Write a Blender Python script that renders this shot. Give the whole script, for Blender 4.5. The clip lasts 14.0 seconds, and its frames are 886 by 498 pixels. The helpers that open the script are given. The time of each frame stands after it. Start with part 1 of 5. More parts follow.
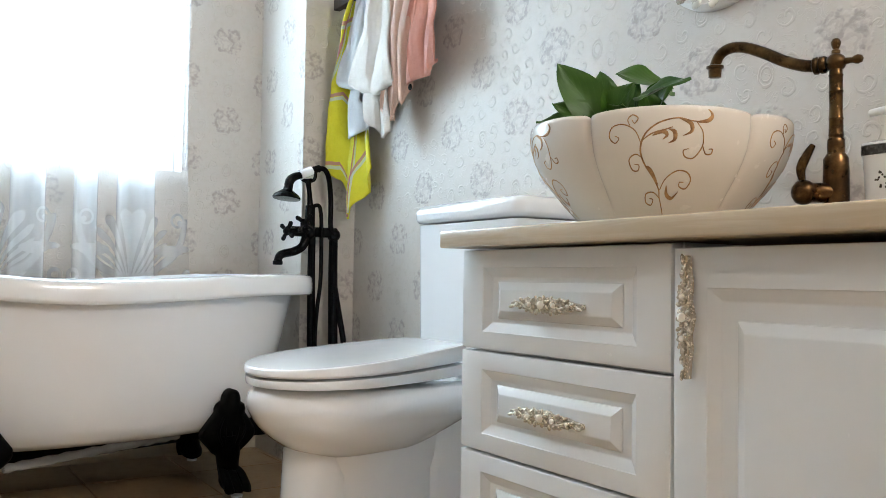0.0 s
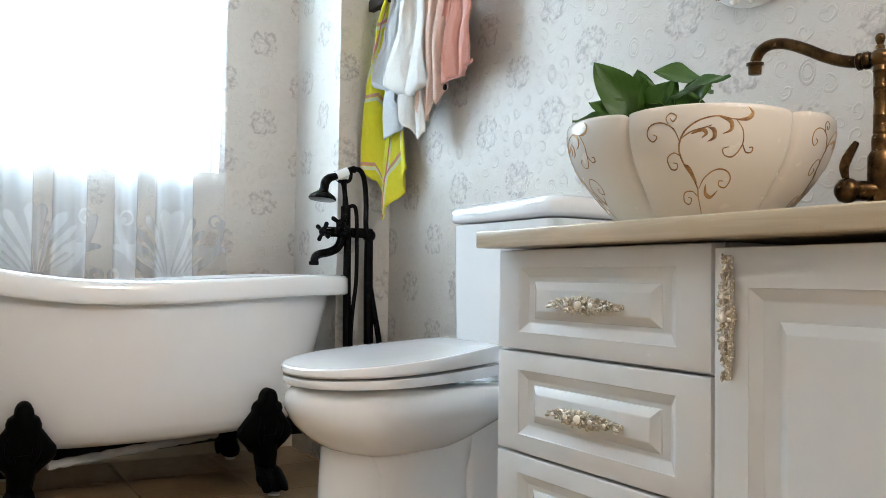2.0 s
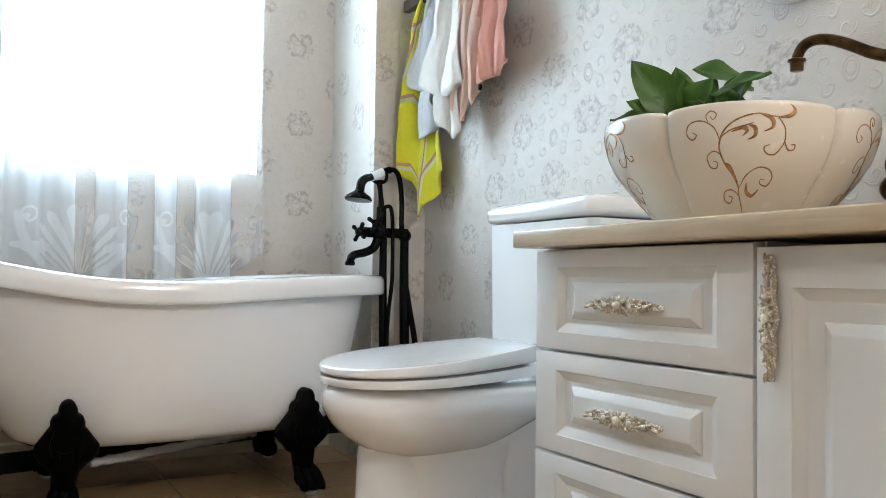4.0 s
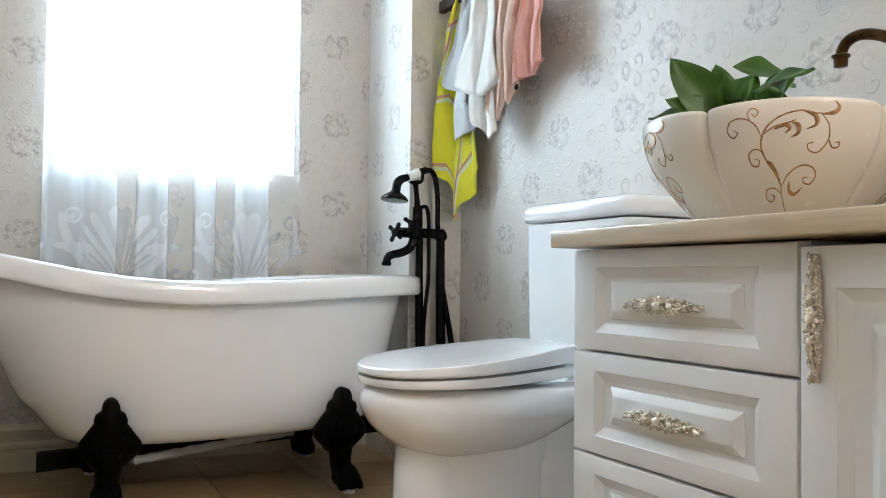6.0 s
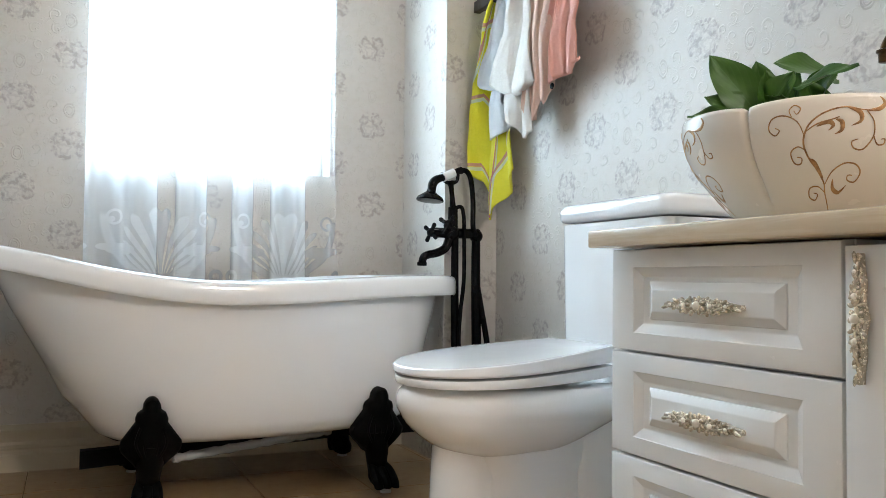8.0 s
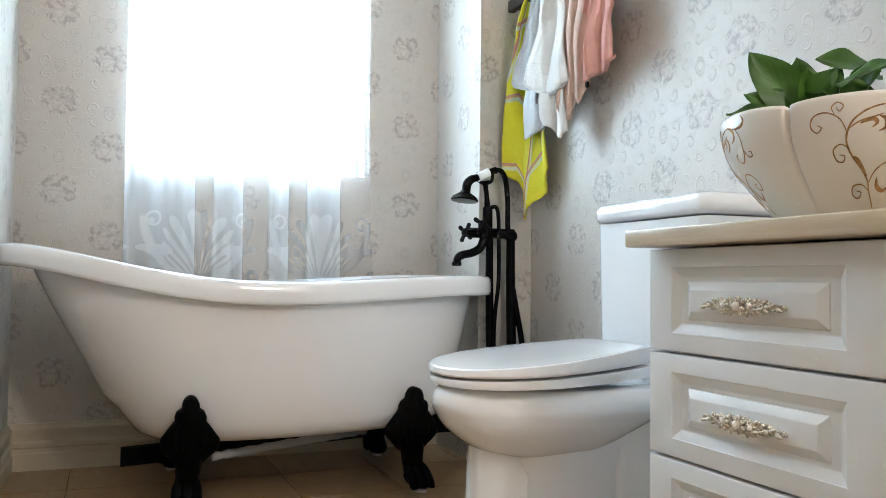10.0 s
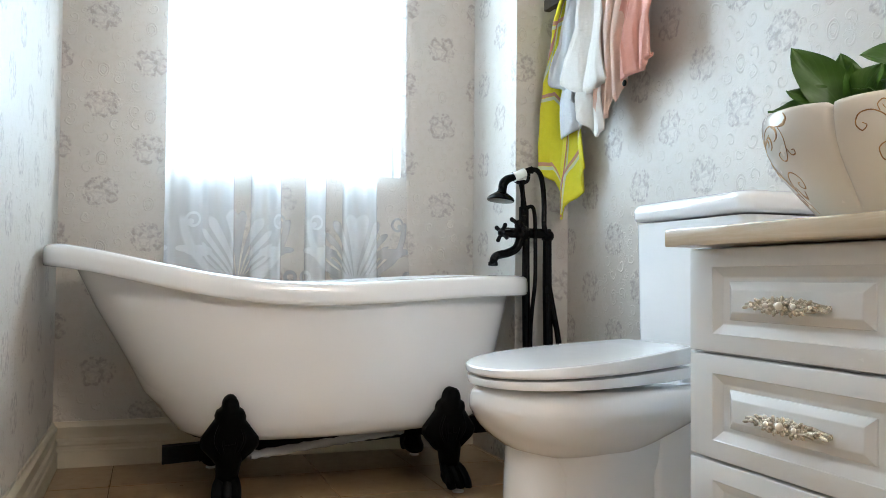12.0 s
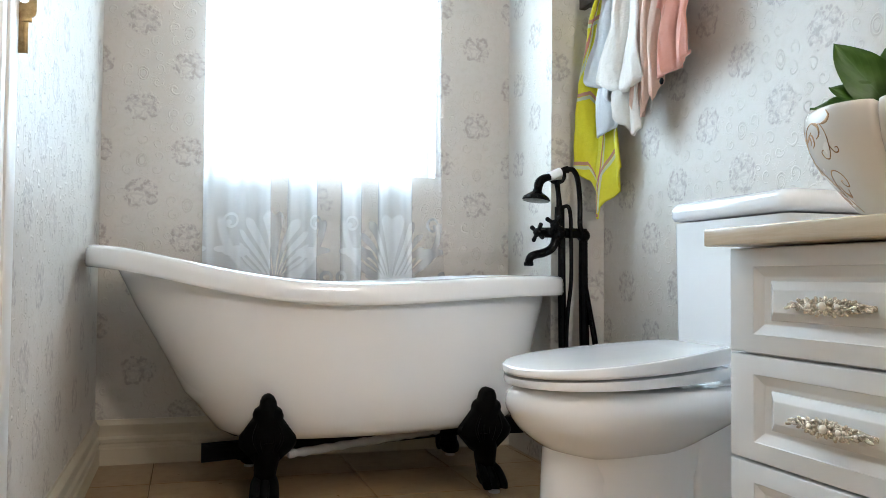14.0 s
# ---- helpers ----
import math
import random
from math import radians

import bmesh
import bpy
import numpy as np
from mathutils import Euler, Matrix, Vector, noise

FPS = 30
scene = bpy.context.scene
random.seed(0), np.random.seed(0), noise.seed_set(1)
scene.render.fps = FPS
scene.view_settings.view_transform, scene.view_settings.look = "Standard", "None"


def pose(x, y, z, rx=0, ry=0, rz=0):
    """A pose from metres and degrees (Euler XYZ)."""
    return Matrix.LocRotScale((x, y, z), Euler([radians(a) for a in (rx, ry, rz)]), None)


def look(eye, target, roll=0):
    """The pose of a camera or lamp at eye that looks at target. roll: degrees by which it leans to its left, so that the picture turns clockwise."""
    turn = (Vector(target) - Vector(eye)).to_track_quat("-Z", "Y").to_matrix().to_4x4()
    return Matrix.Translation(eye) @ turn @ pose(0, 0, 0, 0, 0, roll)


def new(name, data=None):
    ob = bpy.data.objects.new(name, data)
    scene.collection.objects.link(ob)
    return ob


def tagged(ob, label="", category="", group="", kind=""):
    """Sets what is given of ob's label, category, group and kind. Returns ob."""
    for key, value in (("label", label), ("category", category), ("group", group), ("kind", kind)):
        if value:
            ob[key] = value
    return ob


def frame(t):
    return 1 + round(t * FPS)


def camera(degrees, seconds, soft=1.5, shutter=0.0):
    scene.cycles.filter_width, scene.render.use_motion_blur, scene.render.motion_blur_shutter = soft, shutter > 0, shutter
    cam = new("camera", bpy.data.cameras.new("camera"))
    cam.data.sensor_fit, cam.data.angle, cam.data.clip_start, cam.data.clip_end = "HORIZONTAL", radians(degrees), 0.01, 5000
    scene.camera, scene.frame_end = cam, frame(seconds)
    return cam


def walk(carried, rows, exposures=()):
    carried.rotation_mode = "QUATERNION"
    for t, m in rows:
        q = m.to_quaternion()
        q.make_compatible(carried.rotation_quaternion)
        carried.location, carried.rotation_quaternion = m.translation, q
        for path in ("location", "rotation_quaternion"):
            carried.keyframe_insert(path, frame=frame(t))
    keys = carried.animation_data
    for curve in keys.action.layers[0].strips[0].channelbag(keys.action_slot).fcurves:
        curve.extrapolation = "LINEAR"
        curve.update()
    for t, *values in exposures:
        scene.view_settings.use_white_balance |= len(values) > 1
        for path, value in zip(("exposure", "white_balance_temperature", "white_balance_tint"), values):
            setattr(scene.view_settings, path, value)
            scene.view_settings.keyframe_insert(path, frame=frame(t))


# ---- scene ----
import functools

cam = camera(55.56, 14.0, 0.65)
PATH = [
    (0.0, pose(0.0532, 0.0811, 0.5996, 92.144, -0.883, -33.269)),
    (0.5, pose(0.0524, 0.0816, 0.5996, 92.138, -0.870, -32.708)),
    (1.0, pose(0.0516, 0.0821, 0.5996, 92.131, -0.856, -32.140)),
    (1.5, pose(0.0508, 0.0826, 0.5996, 92.124, -0.843, -31.578)),
    (2.0, pose(0.0499, 0.0832, 0.5996, 92.117, -0.829, -30.963)),
    (2.5, pose(0.0491, 0.0836, 0.5996, 92.111, -0.815, -30.401)),
    (3.0, pose(0.0482, 0.0842, 0.5995, 92.105, -0.801, -29.789)),
    (5.5, pose(0.0438, 0.0865, 0.5995, 92.075, -0.730, -26.869)),
    (6.0, pose(0.0429, 0.0870, 0.5995, 92.069, -0.715, -26.245)),
    (6.5, pose(0.0421, 0.0874, 0.5995, 92.064, -0.702, -25.709)),
    (7.0, pose(0.0412, 0.0878, 0.5995, 92.059, -0.687, -25.105)),
    (7.5, pose(0.0403, 0.0882, 0.5995, 92.054, -0.673, -24.530)),
    (8.0, pose(0.0393, 0.0887, 0.5994, 92.049, -0.657, -23.910)),
    (10.5, pose(0.0348, 0.0905, 0.5994, 92.027, -0.585, -21.032)),
    (11.0, pose(0.0338, 0.0909, 0.5994, 92.023, -0.569, -20.421)),
    (11.5, pose(0.0330, 0.0912, 0.5994, 92.019, -0.555, -19.868)),
    (12.0, pose(0.0320, 0.0916, 0.5994, 92.015, -0.540, -19.243)),
    (12.5, pose(0.0311, 0.0919, 0.5994, 92.012, -0.525, -18.684)),
    (13.0, pose(0.0301, 0.0922, 0.5994, 92.009, -0.510, -18.099)),
    (13.5, pose(0.0292, 0.0925, 0.5994, 92.005, -0.496, -17.523)),
    (14.0, pose(0.0282, 0.0928, 0.5994, 92.002, -0.480, -16.920)),
]
walk(cam, PATH)

# ---- world, lights ----
world = bpy.data.worlds.new("world")
scene.world = world
world.use_nodes = True
_wn = world.node_tree
_sky = _wn.nodes.new("ShaderNodeTexSky")
_sky.sky_type = "NISHITA"
_sky.sun_disc = False
_sky.sun_elevation = radians(38)
_sky.sun_rotation = radians(20)
_wn.links.new(_sky.outputs[0], _wn.nodes["Background"].inputs[0])
_wn.nodes["Background"].inputs[1].default_value = 0.12

WALL_L, WALL_R, WALL_B, WALL_F, CEIL = -0.243, 1.345, 2.975, -1.35, 2.45
WIN_X0, WIN_X1, WIN_Z0, WIN_Z1 = 0.085, 0.873, 0.957, 2.12


def area_lamp(name, m, sx, sy, watts, colour):
    d = bpy.data.lights.new(name, "AREA")
    d.shape, d.size, d.size_y, d.energy, d.color = "RECTANGLE", sx, sy, watts, colour
    ob = new(name, d)
    ob.matrix_world = m
    return ob


def spot_lamp(name, x, y, watts):
    d = bpy.data.lights.new(name, "SPOT")
    d.energy, d.color, d.spot_size, d.spot_blend, d.shadow_soft_size = watts, (0.97, 0.98, 1.0), radians(112), 0.7, 0.035
    ob = new(name, d)
    ob.matrix_world = pose(x, y, CEIL - 0.03)
    return ob


# daylight of the overcast sky in the window's opening
area_lamp("window_daylight", look(((WIN_X0 + WIN_X1) / 2, WALL_B + 0.17, 1.54), ((WIN_X0 + WIN_X1) / 2, 0, 1.25)), 0.78, 1.1, 30, (0.56, 0.80, 1.0))
DOWNLIGHTS = [(0.35, 1.40, 3.5), (0.30, 0.40, 0.5)]
for _x, _y, _w in DOWNLIGHTS:
    spot_lamp("downlight_lamp", _x, _y, _w)
# three bulbs of the ceiling fitting
FITTING = (0.95, -0.98, CEIL)
BULBS = [(0.95 + 0.11 * math.cos(a), -0.98 + 0.11 * math.sin(a), CEIL - 0.26) for a in (0.4, 2.5, 4.6)]
for _p in BULBS:
    _d = bpy.data.lights.new("bulb_lamp", "POINT")
    _d.energy, _d.color, _d.shadow_soft_size = 23, (1.0, 0.94, 0.885), 0.030
    new("bulb_lamp", _d).location = _p
# added fill lamp, out of view beyond the open doorway; brightens the vanity
area_lamp("hall_fill", pose(-0.60, 1.05, 2.30), 0.3, 1.0, 16, (0.93, 0.975, 1.0))
scene.view_settings.exposure = 0.12


# ---- materials ----
class Mat:
    """Small wrapper for writing node materials."""

    def __init__(self, name, colour=(0.8, 0.8, 0.8), rough=0.5, metal=0.0):
        self.m = bpy.data.materials.new(name)
        self.m.use_nodes = True
        self.t = self.m.node_tree
        self.b = self.t.nodes["Principled BSDF"]
        self.b.inputs["Base Color"].default_value = (*colour, 1)
        self.b.inputs["Roughness"].default_value = rough
        self.b.inputs["Metallic"].default_value = metal

    def node(self, kind, **inputs):
        n = self.t.nodes.new(kind)
        for k, v in inputs.items():
            self.set(n, k, v)
        return n

    def set(self, n, key, v):
        sock = n.inputs[int(key[1:])] if key[0] == "i" and key[1:].isdigit() else n.inputs[key.replace("_", " ")]
        if isinstance(v, bpy.types.NodeSocket):
            self.t.links.new(v, sock)
        else:
            sock.default_value = v

    def math(self, op, a, b=0.0, c=0.0):
        n = self.t.nodes.new("ShaderNodeMath")
        n.operation = op
        for i, v in enumerate((a, b, c)):
            self.set(n, "i%d" % i, v)
        return n.outputs[0]

    def smooth(self, v, lo, hi):
        n = self.t.nodes.new("ShaderNodeMapRange")
        n.interpolation_type = "SMOOTHSTEP"
        self.set(n, "Value", v)
        self.set(n, "i1", lo)
        self.set(n, "i2", hi)
        return n.outputs[0]

    def noise(self, vec, scale, detail=3.0, rough=0.55, dist=0.0):
        n = self.node("ShaderNodeTexNoise", Scale=scale, Detail=detail, Roughness=rough, Distortion=dist)
        if vec is not None:
            self.set(n, "Vector", vec)
        return n.outputs["Fac"]

    def mix(self, fac, a, b):
        n = self.t.nodes.new("ShaderNodeMix")
        n.data_type = "RGBA"
        for i, v in ((0, fac), (6, a), (7, b)):
            if isinstance(v, tuple) and len(v) == 3:
                v = (*v, 1)
            self.set(n, "i%d" % i, v)
        return n.outputs[2]

    def pos(self):
        return self.node("ShaderNodeNewGeometry").outputs["Position"]

    def obj(self):
        return self.node("ShaderNodeTexCoord").outputs["Object"]

    def xyz(self, v):
        n = self.node("ShaderNodeSeparateXYZ")
        self.set(n, "i0", v)
        return n.outputs

    def vec(self, x, y, z):
        n = self.node("ShaderNodeCombineXYZ")
        for i, v in enumerate((x, y, z)):
            self.set(n, "i%d" % i, v)
        return n.outputs[0]

    def colour(self, c):
        self.set(self.b, "Base Color", c)

    def rough(self, r):
        self.set(self.b, "Roughness", r)

    def bump(self, h, strength=0.3, dist=0.002):
        n = self.node("ShaderNodeBump", Strength=strength, Distance=dist, Height=h)
        self.set(self.b, "Normal", n.outputs[0])


def make_wallpaper():
    """Cream vinyl paper: rose clusters on a half-drop lattice, embossed medallions and scrolls between them."""
    w = Mat("wallpaper", rough=0.5)
    geo = w.node("ShaderNodeNewGeometry")
    x, y, z = w.xyz(geo.outputs["Position"])
    nx, _, _ = w.xyz(geo.outputs["Normal"])
    side = w.math("GREATER_THAN", w.math("ABSOLUTE", nx), 0.5)
    add, sub, mul, div, most = (functools.partial(w.math, op) for op in ("ADD", "SUBTRACT", "MULTIPLY", "DIVIDE", "MAXIMUM"))
    u = add(mul(side, sub(y, 1.872)), mul(sub(1.0, side), add(x, 0.119)))
    flat = w.vec(u, z, side)
    n1 = w.noise(flat, 26, 3, 0.6)
    n2 = w.noise(flat, 70, 3, 0.6)
    n3 = w.noise(flat, 48, 2, 0.5)
    PU, PV = 0.1435, 0.2855
    col = w.math("FLOOR", add(div(u, PU), 0.5))
    odd = w.math("FLOORED_MODULO", col, 2.0)
    cu = sub(u, mul(col, PU))
    cv = mul(sub(w.math("FRACT", add(div(sub(z, 1.150), PV), add(0.5, mul(odd, 0.5)))), 0.5), PV)
    # printed lines wander a little, so that no two motifs are quite alike
    cu = add(cu, mul(sub(n1, 0.5), 0.010))
    cv = add(cv, mul(sub(n3, 0.5), 0.010))

    def polar(a, b, cx, cy):
        du, dv = sub(a, cx), sub(b, cy)
        return w.math("SQRT", add(mul(du, du), mul(dv, dv))), w.math("ARCTAN2", dv, du)

    def line(d, width):
        return sub(1.0, w.smooth(w.math("ABSOLUTE", d), width * 0.4, width))

    ink, body, relief = 0.0, 0.0, 0.0
    for cx, cy, r0, lobes, ph in ((-0.012, -0.012, 0.030, 5, 0.3), (0.018, 0.022, 0.019, 5, 1.1), (0.031, -0.016, 0.015, 4, 2.0), (-0.030, 0.020, 0.014, 4, 0.9)):
        r, a = polar(cu, cv, cx, cy)
        edge = mul(r0, add(0.90, mul(0.13, w.math("SINE", add(mul(a, lobes), ph)))))
        body = most(body, sub(1.0, w.smooth(r, mul(edge, 0.92), edge)))
        rim = w.math("POWER", line(sub(r, edge), 0.0085), 1.4)
        heart = mul(line(sub(r, mul(edge, add(0.55, mul(0.12, w.math("SINE", add(mul(a, 3.0), ph)))))), 0.0055), 0.40)
        ink = most(ink, most(mul(rim, w.smooth(n3, 0.34, 0.62)), heart))
    # leaves and buds in a loose wreath round the roses
    r, a = polar(mul(cu, 0.92), cv, 0.0, 0.003)
    wreath = mul(w.smooth(r, 0.030, 0.036), sub(1.0, w.smooth(r, 0.046, 0.056)))
    vor = w.node("ShaderNodeTexVoronoi", Scale=84.0, Randomness=1.0)
    vor.voronoi_dimensions = "2D"
    w.set(vor, "Vector", flat)
    buds = sub(1.0, w.smooth(vor.outputs["Distance"], 0.18, 0.62))
    leaf = mul(mul(wreath, buds), w.smooth(n3, 0.46, 0.58))
    ink = most(mul(ink, 0.9), mul(leaf, 0.75))
    relief = most(relief, most(mul(mul(wreath, buds), 0.7), mul(body, mul(w.smooth(n2, 0.3, 0.7), 0.45))))
    # small ringed medallion
    r, a = polar(mul(cu, 1.35), cv, 0.0, 0.110)
    relief = most(relief, most(line(sub(r, 0.021), 0.0032), line(sub(r, 0.013), 0.0026)))
    faint = most(line(sub(r, 0.021), 0.0030), line(sub(r, 0.012), 0.0030))

    def scroll(cx, cy, rr, pitch, hand, ph):
        r, a = polar(cu, cv, cx, cy)
        turn = w.math("FRACT", add(div(r, pitch), add(mul(a, hand / (2 * math.pi)), ph)))
        arm = sub(1.0, w.smooth(w.math("ABSOLUTE", sub(turn, 0.5)), 0.06, 0.17))
        return mul(arm, mul(sub(1.0, w.smooth(r, rr * 0.86, rr)), w.smooth(r, 0.001, 0.004)))

    for sp in ((-0.040, 0.078, 0.021, 0.020, 1, 0.2), (0.044, 0.084, 0.020, 0.019, -1, 0.5), (-0.045, 0.124, 0.022, 0.021, -1, 0.1), (0.050, 0.128, 0.019, 0.018, 1, 0.7),
               (-0.042, -0.078, 0.023, 0.022, -1, 0.4), (0.038, -0.070, 0.021, 0.020, 1, 0.3), (0.006, -0.104, 0.020, 0.018, 1, 0.9), (0.052, -0.116, 0.018, 0.017, -1, 0.2), (-0.062, 0.006, 0.015, 0.015, 1, 0.5)):
        relief = most(relief, mul(scroll(*sp), 0.9))
    # leafy tendrils that fill the ground
    leafy = w.smooth(w.math("ABSOLUTE", sub(w.noise(flat, 30, 1, 0.4, 1.8), 0.5)), 0.0, 0.030)
    tendril = mul(sub(1.0, leafy), w.smooth(n1, 0.44, 0.56))
    relief = most(relief, mul(tendril, 0.40))
    fine = w.noise(flat, 420, 2, 0.5)
    w.bump(add(relief, mul(fine, 0.10)), 0.8, 0.0015)
    base = w.mix(w.noise(flat, 3.0, 3, 0.6), (0.540, 0.492, 0.438), (0.590, 0.546, 0.500))
    base = w.mix(mul(w.smooth(n3, 0.45, 0.7), 0.18), base, (0.49, 0.425, 0.35))
    tint = w.mix(n1, (0.25, 0.22, 0.235), (0.33, 0.26, 0.215))
    c = w.mix(mul(body, 0.30), base, (0.63, 0.580, 0.530))
    c = w.mix(mul(most(faint, mul(tendril, 0.6)), 0.22), c, (0.42, 0.35, 0.29))
    c = w.mix(mul(ink, 0.68), c, tint)
    w.colour(c)
    w.rough(add(0.40, mul(fine, 0.2)))
    return w.m


def make_glaze(name, colour, rough=0.05, coat=1.0):
    g = Mat(name, colour, rough)
    p = g.obj()
    n = g.noise(p, 6, 3)
    g.colour(g.mix(n, tuple(c * 0.97 for c in colour), colour))
    g.rough(g.math("ADD", rough, g.math("MULTIPLY", g.noise(p, 35, 3), 0.05)))
    g.b.inputs["Coat Weight"].default_value = coat
    g.b.inputs["Coat Roughness"].default_value = 0.03
    g.bump(g.noise(p, 5, 1), 0.008, 0.004)
    return g.m


def make_paint(name, colour, rough=0.32):
    g = Mat(name, colour, rough)
    p = g.obj()
    dirt = g.smooth(g.noise(p, 4.5, 4, 0.6), 0.35, 0.75)
    g.colour(g.mix(g.math("MULTIPLY", dirt, 0.5), colour, tuple(c * k for c, k in zip(colour, (0.95, 0.94, 0.92)))))
    g.rough(g.math("ADD", rough, g.math("MULTIPLY", g.noise(p, 60, 3), 0.10)))
    g.bump(g.noise(p, 240, 2), 0.05, 0.0006)
    return g.m


def make_metal(name, colour, dark, rough, metal=1.0, scale=22):
    g = Mat(name, colour, rough, metal)
    p = g.obj()
    n = g.smooth(g.noise(p, scale, 5, 0.65), 0.35, 0.68)
    g.colour(g.mix(n, dark, colour))
    g.rough(g.math("ADD", rough - 0.06, g.math("MULTIPLY", g.noise(p, scale * 3, 3), 0.16)))
    g.bump(g.noise(p, scale * 8, 3), 0.10, 0.0008)
    return g.m


def make_marble():
    g = Mat("beige_marble", rough=0.22)
    x, y, z = g.xyz(g.pos())
    p = g.vec(g.math("MULTIPLY", x, 5.0), g.math("MULTIPLY", y, 2.2), g.math("MULTIPLY", z, 34.0))
    a = g.noise(p, 1.6, 5, 0.62, 0.6)
    b = g.noise(p, 9.0, 4, 0.6)
    c = g.mix(g.smooth(a, 0.32, 0.70), (0.50, 0.400, 0.275), (0.60, 0.505, 0.375))
    c = g.mix(g.math("MULTIPLY", g.smooth(b, 0.58, 0.78), 0.30), c, (0.48, 0.38, 0.27))
    g.colour(c)
    g.rough(g.math("ADD", 0.16, g.math("MULTIPLY", b, 0.16)))
    g.bump(b, 0.05, 0.001)
    return g.m


def make_tile():
    g = Mat("floor_tile_glaze", rough=0.25)
    p = g.pos()
    r = g.node("ShaderNodeObjectInfo").outputs["Random"]
    a = g.noise(p, 5.0, 5, 0.6, 0.5)
    b = g.noise(p, 26.0, 4, 0.65)
    c = g.mix(a, (0.27, 0.165, 0.080), (0.36, 0.235, 0.120))
    c = g.mix(g.math("MULTIPLY", r, 0.25), c, (0.30, 0.185, 0.09))
    c = g.mix(g.math("MULTIPLY", g.smooth(b, 0.55, 0.72), 0.35), c, (0.22, 0.145, 0.08))
    g.colour(c)
    g.rough(g.math("ADD", 0.20, g.math("MULTIPLY", b, 0.25)))
    g.bump(b, 0.06, 0.001)
    return g.m


def make_cloth(name, colour, second, scale=900):
    g = Mat(name, colour, 0.95)
    p = g.obj()
    n = g.noise(p, 60, 4, 0.7)
    g.colour(g.mix(n, second, colour))
    g.b.inputs["Sheen Weight"].default_value = 0.12
    g.b.inputs["Sheen Roughness"].default_value = 0.6
    g.bump(g.math("ADD", g.noise(p, scale, 2, 0.7), g.math("MULTIPLY", g.noise(p, 130, 3), 1.6)), 0.6, 0.003)
    return g


def make_yellow_towel():
    """Yellow terry with thin crimson, lilac and pale blue bands woven across both ways."""
    g = make_cloth("yellow_terry", (0.62, 0.56, 0.035), (0.52, 0.45, 0.02))
    uv = g.node("ShaderNodeUVMap").outputs[0]
    u, v, _ = g.xyz(uv)
    old = g.mix(g.noise(g.obj(), 60, 4, 0.7), (0.62, 0.56, 0.015), (0.76, 0.71, 0.03))

    def band(s, period, at, width):
        f = g.math("FRACT", g.math("ADD", g.math("DIVIDE", s, period), at))
        return g.math("LESS_THAN", g.math("ABSOLUTE", g.math("SUBTRACT", f, 0.5)), width)

    c = g.mix(g.math("MULTIPLY", band(v, 0.40, 0.1, 0.026), 0.75), old, (0.52, 0.60, 0.58))
    c = g.mix(g.math("MULTIPLY", band(u, 0.70, 0.3, 0.022), 0.75), c, (0.55, 0.62, 0.60))
    c = g.mix(g.math("MULTIPLY", band(u, 0.70, 0.36, 0.022), 0.85), c, (0.46, 0.13, 0.19))
    c = g.mix(g.math("MULTIPLY", band(v, 0.40, 0.16, 0.026), 0.8), c, (0.47, 0.16, 0.22))
    g.colour(c)
    return g.m


